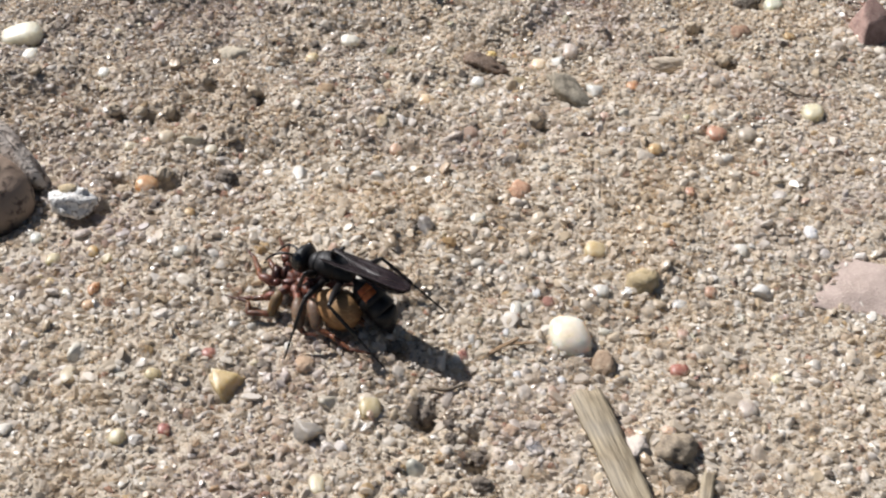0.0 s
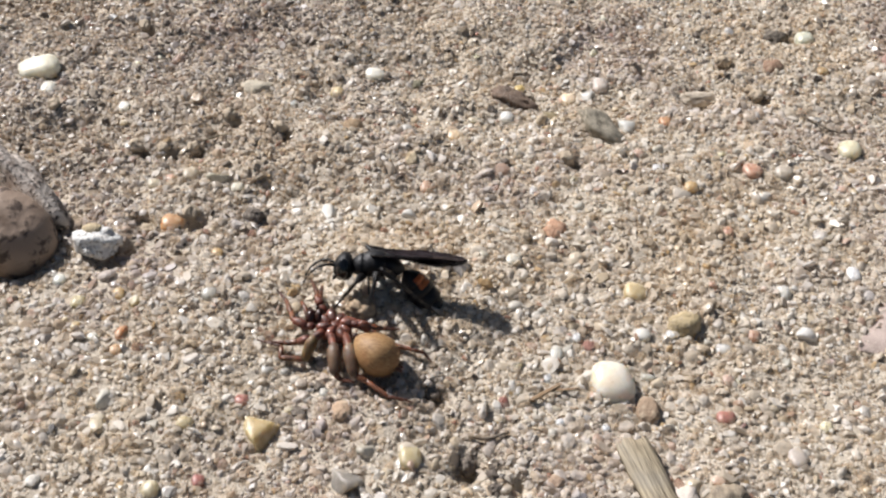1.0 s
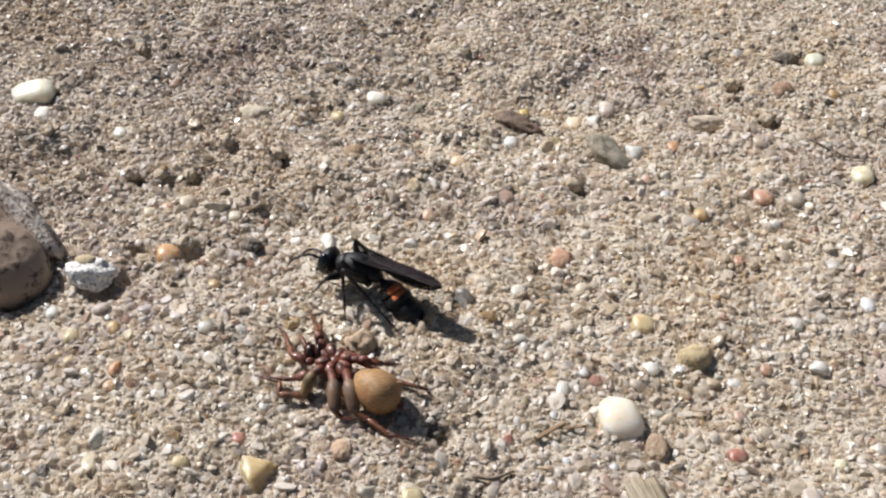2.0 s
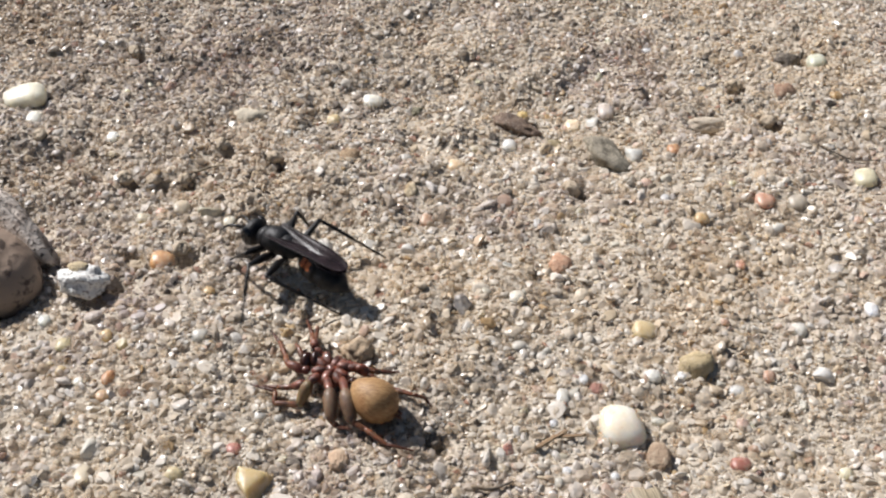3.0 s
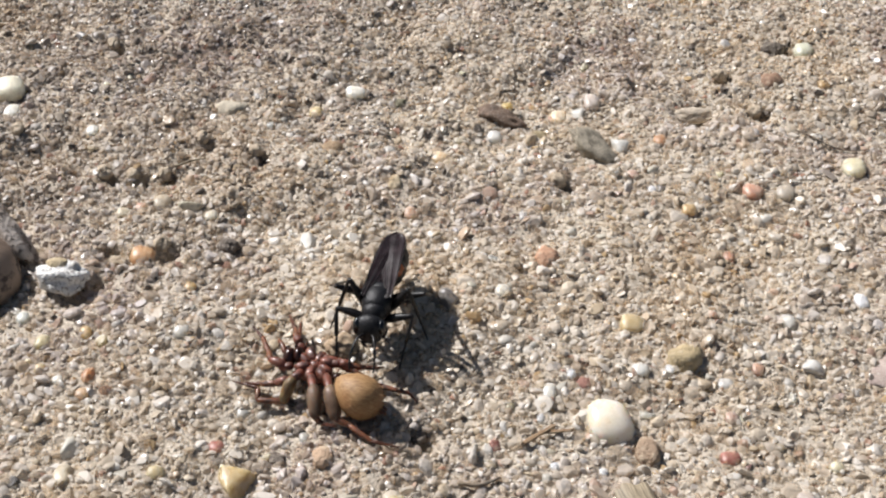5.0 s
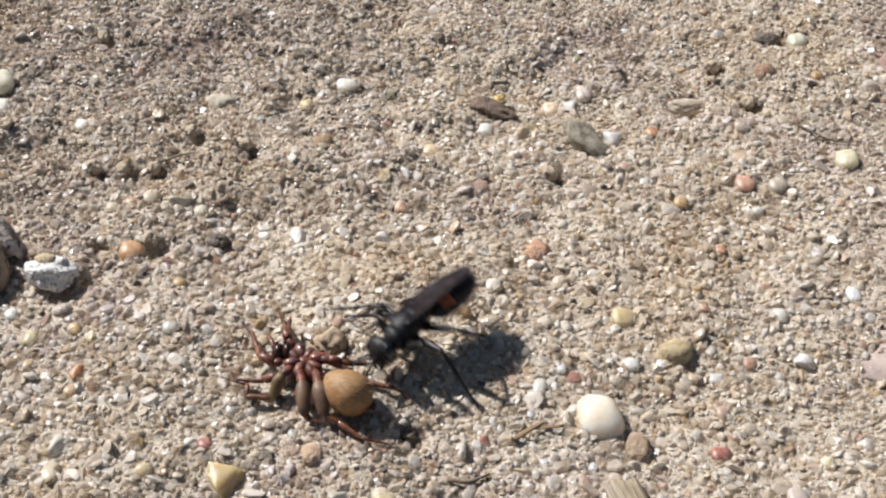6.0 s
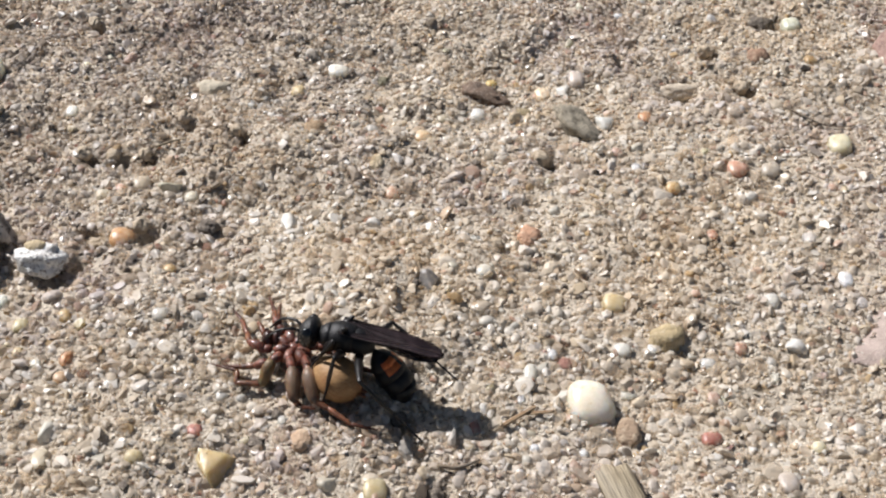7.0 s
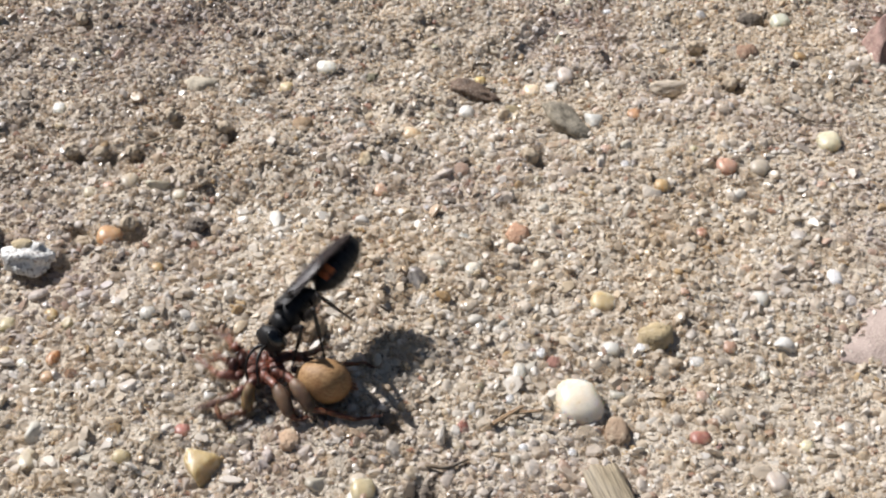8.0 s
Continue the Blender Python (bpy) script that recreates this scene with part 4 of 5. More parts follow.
# ---- the spider, on its back ----
def spider_leg(points, spider, thigh=None, thick=0.44):
    """A leg over joints: short red base, thigh, shins, thin foot, each a piece of its own."""
    pts = [Vector(p) for p in points]
    bm = bmesh.new()
    tube(bm, [pts[0].lerp(pts[1], k / 4) for k in range(5)], [0.36, 0.42, 0.42, 0.4, 0.34], 12)
    leg = part("leg", bm, RED_BROWN, spider)
    a, b = pts[1], pts[2]
    bm = bmesh.new()
    sag = Vector((0, 0, 0.12))
    tube(bm, [a, a.lerp(b, 0.12), a.lerp(b, 0.3) + sag, a.lerp(b, 0.55) + sag, a.lerp(b, 0.8), b.lerp(a, 0.06), b],
         [thick * 0.75, thick * 0.95, thick * 1.08, thick * 1.05, thick * 0.9, thick * 0.78, thick * 0.62], 14)
    hairs(bm, a, b, thick, 26)
    part("thigh", bm, thigh or RED_BROWN, leg)
    last = pts[2:]
    radius = [0.31, 0.27, 0.22, 0.18, 0.14]
    for i, (a, b) in enumerate(zip(last, last[1:])):
        bm = bmesh.new()
        end = i == len(last) - 2
        r0 = radius[min(i, 4)] * (0.85 if end else 1)
        r1 = 0.08 if end else radius[min(i + 1, 4)]
        tube(bm, [a, a.lerp(b, 0.15), a.lerp(b, 0.45), a.lerp(b, 0.85), b], [r0 * 0.8, r0, (r0 + r1) * 0.52, r1 * 1.05, r1 * 0.8], 10)
        hairs(bm, a, b, r0, 22)
        part("foot" if end else "shin", bm, LEG_DARK if end else LEG_BROWN, leg)
    return leg


def hairs(bm, a, b, radius, count):
    """Short bristles that lean along a leg."""
    rnd = random.Random(count * 7 + round(a.x * 10))
    for _ in range(count):
        d = Vector((rnd.uniform(-1, 1), rnd.uniform(-1, 1), rnd.uniform(-0.2, 1))).normalized()
        c = a.lerp(b, rnd.uniform(0.08, 0.95)) + d * radius * 0.5
        tube(bm, [c, c + (d + (b - a).normalized() * 0.8) * rnd.uniform(0.2, 0.4)], [0.024, 0.008], 4)


def build_spider():
    spider = new("spider")
    bm = bmesh.new()
    ball(bm, (-2.2, 2.6, 0.55), (1.8, 1.5, 1.05), 4, 0.10, 1.4, 3, -25)
    part("cephalothorax", bm, RED_BROWN, spider, "glossy red-brown underside")
    bm = bmesh.new()
    ball(bm, (-2.15, 2.3, 1.5), (0.55, 0.42, 0.3), 3, 0.05, 2, 5, -25)
    part("breastplate", bm, RED_BROWN, spider)
    hips = (((-2.6, 3.7, 1.45), 0.52), ((-1.7, 3.2, 1.45), 0.5), ((-0.75, 2.4, 1.75), 0.62), ((-1.2, 1.6, 1.6), 0.48),
            ((-3.2, 3.1, 1.35), 0.5), ((-3.2, 2.1, 1.4), 0.52), ((-2.5, 1.3, 1.55), 0.52), ((-1.5, 0.9, 1.75), 0.5))
    for k, (place, r) in enumerate(hips):
        bm = bmesh.new()
        out = Vector(place) - Vector((-2.15, 2.3, 1.5))
        ball(bm, place, (r * 1.65, r * 0.98, r * 0.95), 3, 0.14, 1.6, k * 1.3, math.degrees(math.atan2(out.y, out.x)))
        part("hip", bm, RED_BROWN, spider)
    for x, y, z, wide in ((-4.62, 3.55, 1.1, 0.62), (-3.8, 3.7, 1.15, 0.55)):
        bm = bmesh.new()
        ball(bm, (x, y, z), (wide, 0.95, 0.95), 3, 0.08, 1.5, x, -8)
        jaw = part("jaw", bm, JAW, spider, "shiny black-brown jaw")
        bm = bmesh.new()
        tube(bm, smooth_line([(x - 0.25, y + 0.5, z + 0.75), (x - 0.1, y + 1.0, z + 0.45), (x, y + 1.15, z - 0.1)]),
             [0.17, 0.16, 0.14, 0.12, 0.11, 0.09, 0.07, 0.05, 0.03], 8)
        part("fang", bm, JAW, jaw)
    bm = bmesh.new()
    rings = [(-2.75, 0.2), (-2.5, 0.62), (-2.1, 1.12), (-1.4, 1.72), (-0.5, 2.1), (0.4, 2.2), (1.2, 2.02), (1.9, 1.5), (2.35, 0.9), (2.55, 0.3)]
    loft(bm, [(x * 0.96, 0, 0, r * 0.92, r * 0.9) for x, r in rings], 32)
    for v in bm.verts:
        v.co *= 1 + 0.05 * noise.noise(v.co * 0.7) + 0.015 * noise.noise(v.co * 2.4)
    bm.transform(Matrix.Translation((2.0, -1.95, 2.05)) @ Euler((0, radians(8), radians(-38))).to_matrix().to_4x4())
    rnd = random.Random(5)
    bm.normal_update()
    skin = [(v.co.copy(), v.normal.copy()) for v in bm.verts]
    along = Vector((0.79, -0.62, 0))
    for _ in range(420):
        p, n = rnd.choice(skin)
        p = p + Vector((rnd.uniform(-0.2, 0.2), rnd.uniform(-0.2, 0.2), 0)) * 0.6 - n * 0.05
        tube(bm, [p, p + n * 0.14 + along * rnd.uniform(0.15, 0.3)], [0.016, 0.006], 3)
    part("abdomen", bm, BELLY, spider, "ochre hairy abdomen with faint stripes")
    bm = bmesh.new()
    ball(bm, (-0.05, 0.0, 2.3), (0.42, 0.36, 0.38), 3, 0.1, 2, 4)
    part("waist", bm, JAW, spider, "dark shiny waist")
    for dx, dy in ((0, 0), (0.3, 0.3), (0.25, -0.2)):
        bm = bmesh.new()
        tube(bm, [(3.75 + dx, -3.1 + dy, 1.6), (4.2 + dx, -3.4 + dy, 1.5)], [0.24, 0.15], 8)
        part("spinneret", bm, LEG_BROWN, spider)
    for a, b in (((-5.05, 4.1, 1.2), (-5.8, 5.99, 0.92)), ((-3.9, 5.0, 1.5), (-3.8, 8.11, 1.2))):
        a, b = Vector(a), Vector(b)
        bm = bmesh.new()
        tube(bm, smooth_line([a, a.lerp(b, 0.5) + Vector((0, 0, 0.25)), b]), [0.26] * 4 + [0.22] * 3 + [0.18, 0.1], 9)
        hairs(bm, a, b, 0.24, 14)
        part("pedipalp", bm, LEG_BROWN, spider)
    spider_leg(((-4.3, 2.4, 1.2), (-4.89, 2.2, 1.2), (-6.3, 3.0, 1.35), (-6.6, 4.2, 1.1), (-7.33, 6.4, 0.69), (-8.39, 8.14, 0.43)), spider)
    spider_leg(((-3.31, 4.2, 1.4), (-3.7, 4.7, 1.8), (-4.1, 5.4, 1.85), (-4.24, 6.77, 1.54), (-5.07, 9.87, 0.34)), spider)
    spider_leg(((-3.35, 1.2, 1.5), (-4.1, 0.7, 1.35), (-5.0, -0.62, -0.4), (-7.3, -0.34, -0.55), (-7.33, 0.85, -0.2), (-9.8, 1.9, -0.5)), spider, GOLD_THIGH, 0.56)
    spider_leg(((-3.38, 1.6, 1.3), (-4.37, 0.75, 0.9), (-5.7, 0.8, 0.5), (-7.02, 1.07, 0.05), (-8.66, 1.72, -0.45)), spider)
    spider_leg(((-2.5, 0.8, 1.6), (-2.14, -0.9, 1.95), (-1.84, -3.33, 0.62), (-1.31, -3.77, 0.25), (0.07, -4.07, 0.3)), spider, TAN_THIGH, 0.66)
    spider_leg(((-1.05, 0.6, 1.85), (-0.68, -1.3, 2.35), (0.01, -3.77, 1.01), (1.24, -4.38, 0.76), (3.25, -5.92, 0.46), (5.66, -6.36, 0.28)), spider, TAN_THIGH, 0.68)
    spider_leg(((-0.83, 2.31, 1.7), (0.1, 2.0, 2.0), (1.3, 1.95, 1.75), (2.4, 2.25, 1.25), (4.16, 2.76, 0.77)), spider, None, 0.4)
    spider_leg(((-1.6, 3.4, 1.3), (-0.42, 2.49, 1.8), (1.26, 1.6, 1.6), (3.28, 0.45, 1.0), (5.46, -0.56, 1.3), (6.49, -0.6, 1.02), (7.29, -1.15, 0.36)), spider)
    return tagged(spider, "red-brown spider with ochre abdomen lying on its back", "spider")


spider = build_spider()
SPIDER_AT = (-5.05, -24.13)


# ---- the wasp: x forward, z up, origin in the thorax ----
HIPS = {"front": (1.5, 0.75, -0.85), "middle": (0.1, 0.85, -1.0), "hind": (-1.5, 0.8, -0.85)}
BONES = {"front": (3.0, 5.2), "middle": (3.7, 6.4), "hind": (4.2, 8.2)}


def wasp_leg(wasp, kind, side):
    thigh, shin = BONES[kind]
    bm = bmesh.new()
    ball(bm, (0.1, 0, 0), (0.5, 0.42, 0.42), 2)
    tube(bm, [(0, 0, 0), (thigh * 0.3, 0, 0.08), (thigh * 0.6, 0, 0.06), (thigh * 0.9, 0, 0), (thigh, 0, 0)],
         [0.26, 0.42, 0.38, 0.25, 0.2], 10)
    leg = part("leg", bm, LEG_BLACK, wasp)
    bm = bmesh.new()
    knee = 0.5 * shin
    tube(bm, [(0, 0, 0), (knee * 0.3, 0, 0.03), (knee * 0.7, 0, 0.03), (knee, 0, 0)], [0.15, 0.19, 0.2, 0.18], 8)
    steps = 5
    for i in range(steps):
        a, b = knee + (shin - knee) * i / steps, knee + (shin - knee) * (i + 0.92) / steps
        tube(bm, [(a, 0, 0), (b, 0, 0)], [0.1, 0.135 - 0.012 * i], 7)
    rnd = random.Random(len(kind) * 3 + side)
    for k in range(7):
        x = shin * (0.15 + 0.8 * k / 7)
        d = Vector((0.5, rnd.uniform(-1, 1), rnd.uniform(-1, 1)))
        tube(bm, [(x, 0, 0), (x + d.x, d.y * 0.42, d.z * 0.42)], [0.04, 0.012], 4)
    part("shin", bm, LEG_BLACK, leg)
    leg.children[0].location = (thigh * MM, 0, 0)
    return leg


def wing(wasp, name, side, length, width, at, turn, lift):
    """A wing with raised veins, hinged at its root and reaching back."""
    bm = bmesh.new()
    nx, ny = 22, 8
    top, low = [], []
    for i in range(nx + 1):
        s = i / nx
        lead = width * (0.16 + 0.30 * math.sin(math.pi * min(1, s * 0.55 + 0.02)))
        trail = -width * (0.10 + 0.56 * math.sin(math.pi * min(1, s * 0.58)) ** 1.3)
        if s > 0.8:
            lead *= 0.02 + 0.98 * math.sqrt(max(0.0, 1 - ((s - 0.8) / 0.2) ** 2))
        if s > 0.7:
            trail *= 0.02 + 0.98 * math.sqrt(max(0.0, 1 - ((s - 0.7) / 0.3) ** 2))
        ru, rl = [], []
        for j in range(ny + 1):
            v = j / ny
            y = side * (trail + (lead - trail) * v)
            z = 0.12 * math.sin(s * 9 + v * 3) * s + 0.10 * math.sin(v * 14) * 0.5 - 0.35 * (abs(v - 0.55)) ** 2
            ru.append(bm.verts.new((-s * length, y, z + 0.02)))
            rl.append(bm.verts.new((-s * length, y, z - 0.02)))
        top.append(ru)
        low.append(rl)
    for i in range(nx):
        for j in range(ny):
            bm.faces.new((top[i][j], top[i + 1][j], top[i + 1][j + 1], top[i][j + 1]))
            bm.faces.new((low[i][j], low[i][j + 1], low[i + 1][j + 1], low[i + 1][j]))
        for j in (0, ny):
            bm.faces.new((top[i][j], low[i][j], low[i + 1][j], top[i + 1][j]))
    for i in (0, nx):
        for j in range(ny):
            bm.faces.new((top[i][j], top[i][j + 1], low[i][j + 1], low[i][j]))
    lines = [[top[i][j].co.copy() for i in range(0, last)] for j, last in ((ny, nx - 2), (5, nx - 7), (3, nx - 9), (1, nx - 10))]
    ob = part(name, bm, WING, wasp)
    for line in lines:
        bm = bmesh.new()
        tube(bm, line, [0.045 - 0.025 * i / len(line) for i in range(len(line))], 6)
        part("vein", bm, LEG_BLACK, ob)
    ob.matrix_basis = Matrix.Translation(Vector(at) * MM) @ Euler((radians(side * 14), radians(lift), radians(side * turn))).to_matrix().to_4x4()
    return ob


def build_wasp():
    wasp = new("wasp")
    bm = bmesh.new()
    loft(bm, [(2.65, 0, -0.15, 0.35, 0.4), (2.4, 0, -0.05, 0.8, 0.8), (1.95, 0, 0.05, 1.12, 1.05), (1.5, 0, 0.12, 1.25, 1.18), (1.3, 0, 0.12, 1.1, 1.0)], 22)
    part("pronotum", bm, BLACK, wasp)
    bm = bmesh.new()
    loft(bm, [(1.6, 0, 0.1, 0.9, 0.9), (1.35, 0, 0.15, 1.22, 1.2), (0.8, 0, 0.2, 1.4, 1.34), (0.1, 0, 0.22, 1.42, 1.36), (-0.6, 0, 0.18, 1.32, 1.28), (-0.9, 0, 0.15, 1.1, 1.05)], 24)
    part("thorax", bm, BLACK, wasp, "matt black thorax")
    bm = bmesh.new()
    loft(bm, [(-0.6, 0, 0.1, 1.05, 1.0), (-0.85, 0, 0.08, 1.22, 1.18), (-1.5, 0, 0.0, 1.15, 1.08), (-2.1, 0, -0.15, 0.85, 0.8), (-2.5, 0, -0.28, 0.45, 0.45), (-2.65, 0, -0.32, 0.2, 0.2)], 22)
    part("propodeum", bm, BLACK, wasp)
    bm = bmesh.new()
    loft(bm, [(2.5, 0, -0.05, 0.4, 0.4), (2.72, 0, 0.0, 1.05, 0.95), (3.0, 0, 0.02, 1.32, 1.18), (3.4, 0, 0.0, 1.36, 1.2), (3.8, 0, -0.08, 1.15, 1.05), (4.15, 0, -0.2, 0.75, 0.75), (4.35, 0, -0.3, 0.3, 0.35)], 24)
    bm.transform(Matrix.Translation((3.3, 0, -0.1)) @ Matrix.Diagonal((1.1, 1.16, 1.2, 1)) @ Matrix.Translation((-3.3, 0, 0)))
    head = part("head", bm, BLACK, wasp)
    for side in (1, -1):
        bm = bmesh.new()
        ball(bm, (3.38, side * 1.14, 0.0), (0.68, 0.5, 1.08), 3)
        part("eye", bm, EYE, head, "glossy black eye")
        bm = bmesh.new()
        tube(bm, smooth_line([(4.0, side * 0.55, -0.75), (4.35, side * 0.5, -1.15), (4.5, side * 0.1, -1.4)]), [0.2] * 4 + [0.16] * 3 + [0.1, 0.05], 8)
        part("mandible", bm, LEG_BLACK, head)
        bm = bmesh.new()
        line = smooth_line([(4.15, side * 0.3, 0.0), (4.9, side * 0.7, 0.3), (5.9, side * 1.0, 0.1), (6.8, side * 1.15, -0.6), (7.4, side * 1.1, -1.5)], 5)
        tube(bm, line, [0.17 - 0.09 * i / len(line) for i in range(len(line))], 8)
        part("antenna", bm, LEG_BLACK, wasp)
    bm = bmesh.new()
    faces = loft(bm, [(0.1, 0, 0.0, 0.18, 0.18), (-0.25, 0, 0.0, 0.3, 0.3), (-0.6, 0, 0.0, 0.72, 0.68), (-1.1, 0, 0.0, 1.05, 1.0), (-1.45, 0, 0.0, 1.2, 1.15), (-1.75, 0, 0.0, 1.27, 1.2), (-1.8, 0, 0.0, 1.1, 1.05)], 40)
    banded(faces, -1.7, -1.05)
    bm.transform(Matrix.Diagonal((1.0, 1.14, 1.14, 1)))
    abdomen = part("abdomen", bm, (ORANGE, BLACK), wasp, "black abdomen with orange bands")
    for a, r0, r1 in ((-1.7, 1.2, 1.36), (-2.95, 1.27, 1.33)):
        bm = bmesh.new()
        faces = loft(bm, [(a, 0, 0, r0 * 0.9, r0 * 0.86), (a - 0.1, 0, 0, r0, r0 * 0.95), (a - 0.7, 0, 0, r1 * 0.99, r1 * 0.94), (a - 0.9, 0, 0, r1, r1 * 0.95), (a - 1.25, 0, 0, r1, r1 * 0.95), (a - 1.35, 0, 0, r1 * 0.88, r1 * 0.84)], 40)
        banded(faces, a - (0.8 if a > -2 else 0.3), a - 0.12)
        bm.transform(Matrix.Diagonal((1.0, 1.14, 1.14, 1)))
        part("segment", bm, (ORANGE, BLACK), abdomen, "black segment with an orange band")
    bm = bmesh.new()
    x0 = 0.25
    loft(bm, [(x0, 0, 0, 1.1, 1.05), (x0 - 0.1, 0, 0, 1.26, 1.2), (x0 - 0.9, 0, 0, 1.2, 1.15), (x0 - 1.0, 0, 0, 1.1, 1.05), (x0 - 1.1, 0, 0, 1.14, 1.08), (x0 - 1.7, 0, 0, 0.86, 0.82), (x0 - 1.78, 0, 0, 0.76, 0.72), (x0 - 2.4, 0, 0, 0.36, 0.36), (x0 - 2.75, 0, 0, 0.1, 0.1)], 40)
    bm.transform(Matrix.Diagonal((1.0, 1.14, 1.14, 1)))
    tip = part("abdomen_tip", bm, BLACK, abdomen)
    wings = [wing(wasp, "hindwing", s, 7.4, 1.9, (-0.3, s * 0.95, 1.15), 5, -4.2) for s in (1, -1)]
    wings += [wing(wasp, "forewing", s, 9.7, 2.35, (0.7, s * 1.0, 1.3 + 0.07 * s), 6.4, -4.0) for s in (1, -1)]
    legs = {(kind, side): wasp_leg(wasp, kind, side) for kind in HIPS for side in (1, -1)}
    tagged(wasp, "black spider wasp with orange-banded abdomen and smoky wings", "wasp")
    return wasp, abdomen, tip, legs


def banded(faces, low, high):
    """Orange spots on both flanks of a segment, between two lengths."""
    for f in faces:
        c = f.calc_center_median()
        f.material_index = 0 if low < c.x < high and c.z > 0.36 and 0.16 < abs(c.y) else 1


wasp, abdomen, abdomen_tip, wasp_legs = build_wasp()


# ---- loose sand ----
def template(sub):
    bm = bmesh.new()
    bmesh.ops.create_icosphere(bm, subdivisions=max(1, sub), radius=1.0)
    if sub == 0:
        bm.clear()
        tips = [bm.verts.new(c) for c in ((1, 0, 0), (-1, 0, 0), (0, 1, 0), (0, -1, 0), (0, 0, 1), (0, 0, -1))]
        for a in (0, 1):
            for b in (2, 3):
                for c in (4, 5):
                    ring = (tips[a], tips[b], tips[c])
                    bm.faces.new(ring if (a + b + c) % 2 == 0 else ring[::-1])
        bm.verts.index_update()
    co = np.array([v.co[:] for v in bm.verts])
    faces = np.array([[v.index for v in f.verts] for f in bm.faces])
    bm.free()
    return co, faces


def scatter(name, count, low, median, spread, high, sub, jitter, material, label, seed, smooth, sink, cuts=0, flat=0.85, lean=1.0, soil=False, upper=False):
    """Many grains on the sand, in one mesh."""
    rng = np.random.default_rng(seed)
    x, y = rng.uniform(-58, 68, count), rng.uniform(-51, 54, count)
    keep = (x > -40 - (y + 50) * 0.2) & (x < 52 + (y + 50) * 0.17)
    for cx, cy, r in DISCS:
        keep &= (x - cx) ** 2 + (y - cy) ** 2 > r * r
    if low > 0.3:
        for cx, cy, r, deep in PITS:
            keep &= (x - cx) ** 2 + (y - cy) ** 2 > (0.8 * r) ** 2
    zone = 0.5 + 0.5 * np.tanh((y - 10 - 0.35 * x) / 4)
    if sub == 2:
        keep &= rng.random(count) > 0.08 * zone
    if upper:
        keep &= rng.random(count) < zone
    if soil:
        dark = zone * (0.25 + 0.75 * (x < 5)) * (0.3 + 1.4 * np.clip(value_noise(x / 6, y / 6, 21) + 0.5, 0, 1) ** 2)
        dark += bump(x, y, 8, -39, 4.5, 9, 1.0) + bump(x, y, 1, -29, 4, 3, 0.7) + bump(x, y, -27, -5, 6, 3, 1.0) + bump(x, y, 29, -42, 5, 4, 0.9)
        dark += bump(x, y, 38, 24, 9, 6, 0.7) + 0.05
        keep &= rng.random(count) < np.clip(dark, 0, 1)
    x, y, zone = x[keep], y[keep], zone[keep]
    n = len(x)
    d = np.clip(median * np.exp(spread * rng.standard_normal(n)), low, high) * (1 - 0.16 * zone)
    co, faces = template(sub)
    axes = d[:, None] / 2 * rng.uniform(0.85, 1.4, (n, 3)) * np.array([1, 1, flat])
    q = rng.standard_normal((n, 4)) * np.array([1, lean, lean, 1])
    q /= np.linalg.norm(q, axis=1)[:, None]
    w, a, b, c = q.T
    turn = np.stack([1 - 2 * (b * b + c * c), 2 * (a * b - c * w), 2 * (a * c + b * w), 2 * (a * b + c * w), 1 - 2 * (a * a + c * c),
                     2 * (b * c - a * w), 2 * (a * c - b * w), 2 * (b * c + a * w), 1 - 2 * (a * a + b * b)], -1).reshape(n, 3, 3)
    p = co[None] * (1 + jitter * rng.standard_normal((n, len(co), 1)))
    for _ in range(cuts):
        way = rng.standard_normal((n, 1, 3))
        way /= np.linalg.norm(way, axis=2, keepdims=True)
        over = np.maximum(0, (p * way).sum(2, keepdims=True) - rng.uniform(0.34, 0.75, (n, 1, 1)))
        p = p - way * over
    p = p * axes[:, None, :]
    p = np.einsum("nij,nvj->nvi", turn, p)
    z = ground_height(x, y) + d * rng.uniform(sink[0], sink[1], n)
    p = (p + np.stack([x, y, z], -1)[:, None, :]) * MM
    f = (faces[None] + (np.arange(n) * len(co))[:, None, None]).reshape(-1, 3)
    me = mesh_from(name, p.reshape(-1, 3), f, smooth)
    me.materials.append(material)
    return tagged(new(name, me), label, "sand grains", kind="stuff")


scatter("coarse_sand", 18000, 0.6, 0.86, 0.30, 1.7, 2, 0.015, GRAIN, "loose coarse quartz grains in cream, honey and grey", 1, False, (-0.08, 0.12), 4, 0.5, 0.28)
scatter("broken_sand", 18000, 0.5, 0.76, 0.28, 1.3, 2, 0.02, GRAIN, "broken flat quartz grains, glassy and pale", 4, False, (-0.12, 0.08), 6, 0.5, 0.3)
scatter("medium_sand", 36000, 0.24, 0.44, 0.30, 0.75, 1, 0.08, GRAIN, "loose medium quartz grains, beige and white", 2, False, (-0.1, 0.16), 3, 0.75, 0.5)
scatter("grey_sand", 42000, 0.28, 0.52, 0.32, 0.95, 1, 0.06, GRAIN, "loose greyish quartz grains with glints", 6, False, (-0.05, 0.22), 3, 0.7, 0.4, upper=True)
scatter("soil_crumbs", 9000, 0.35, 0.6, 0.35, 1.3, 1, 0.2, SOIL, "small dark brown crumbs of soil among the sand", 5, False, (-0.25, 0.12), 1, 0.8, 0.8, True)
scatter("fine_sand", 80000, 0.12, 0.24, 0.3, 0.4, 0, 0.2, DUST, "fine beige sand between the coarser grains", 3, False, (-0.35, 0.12))


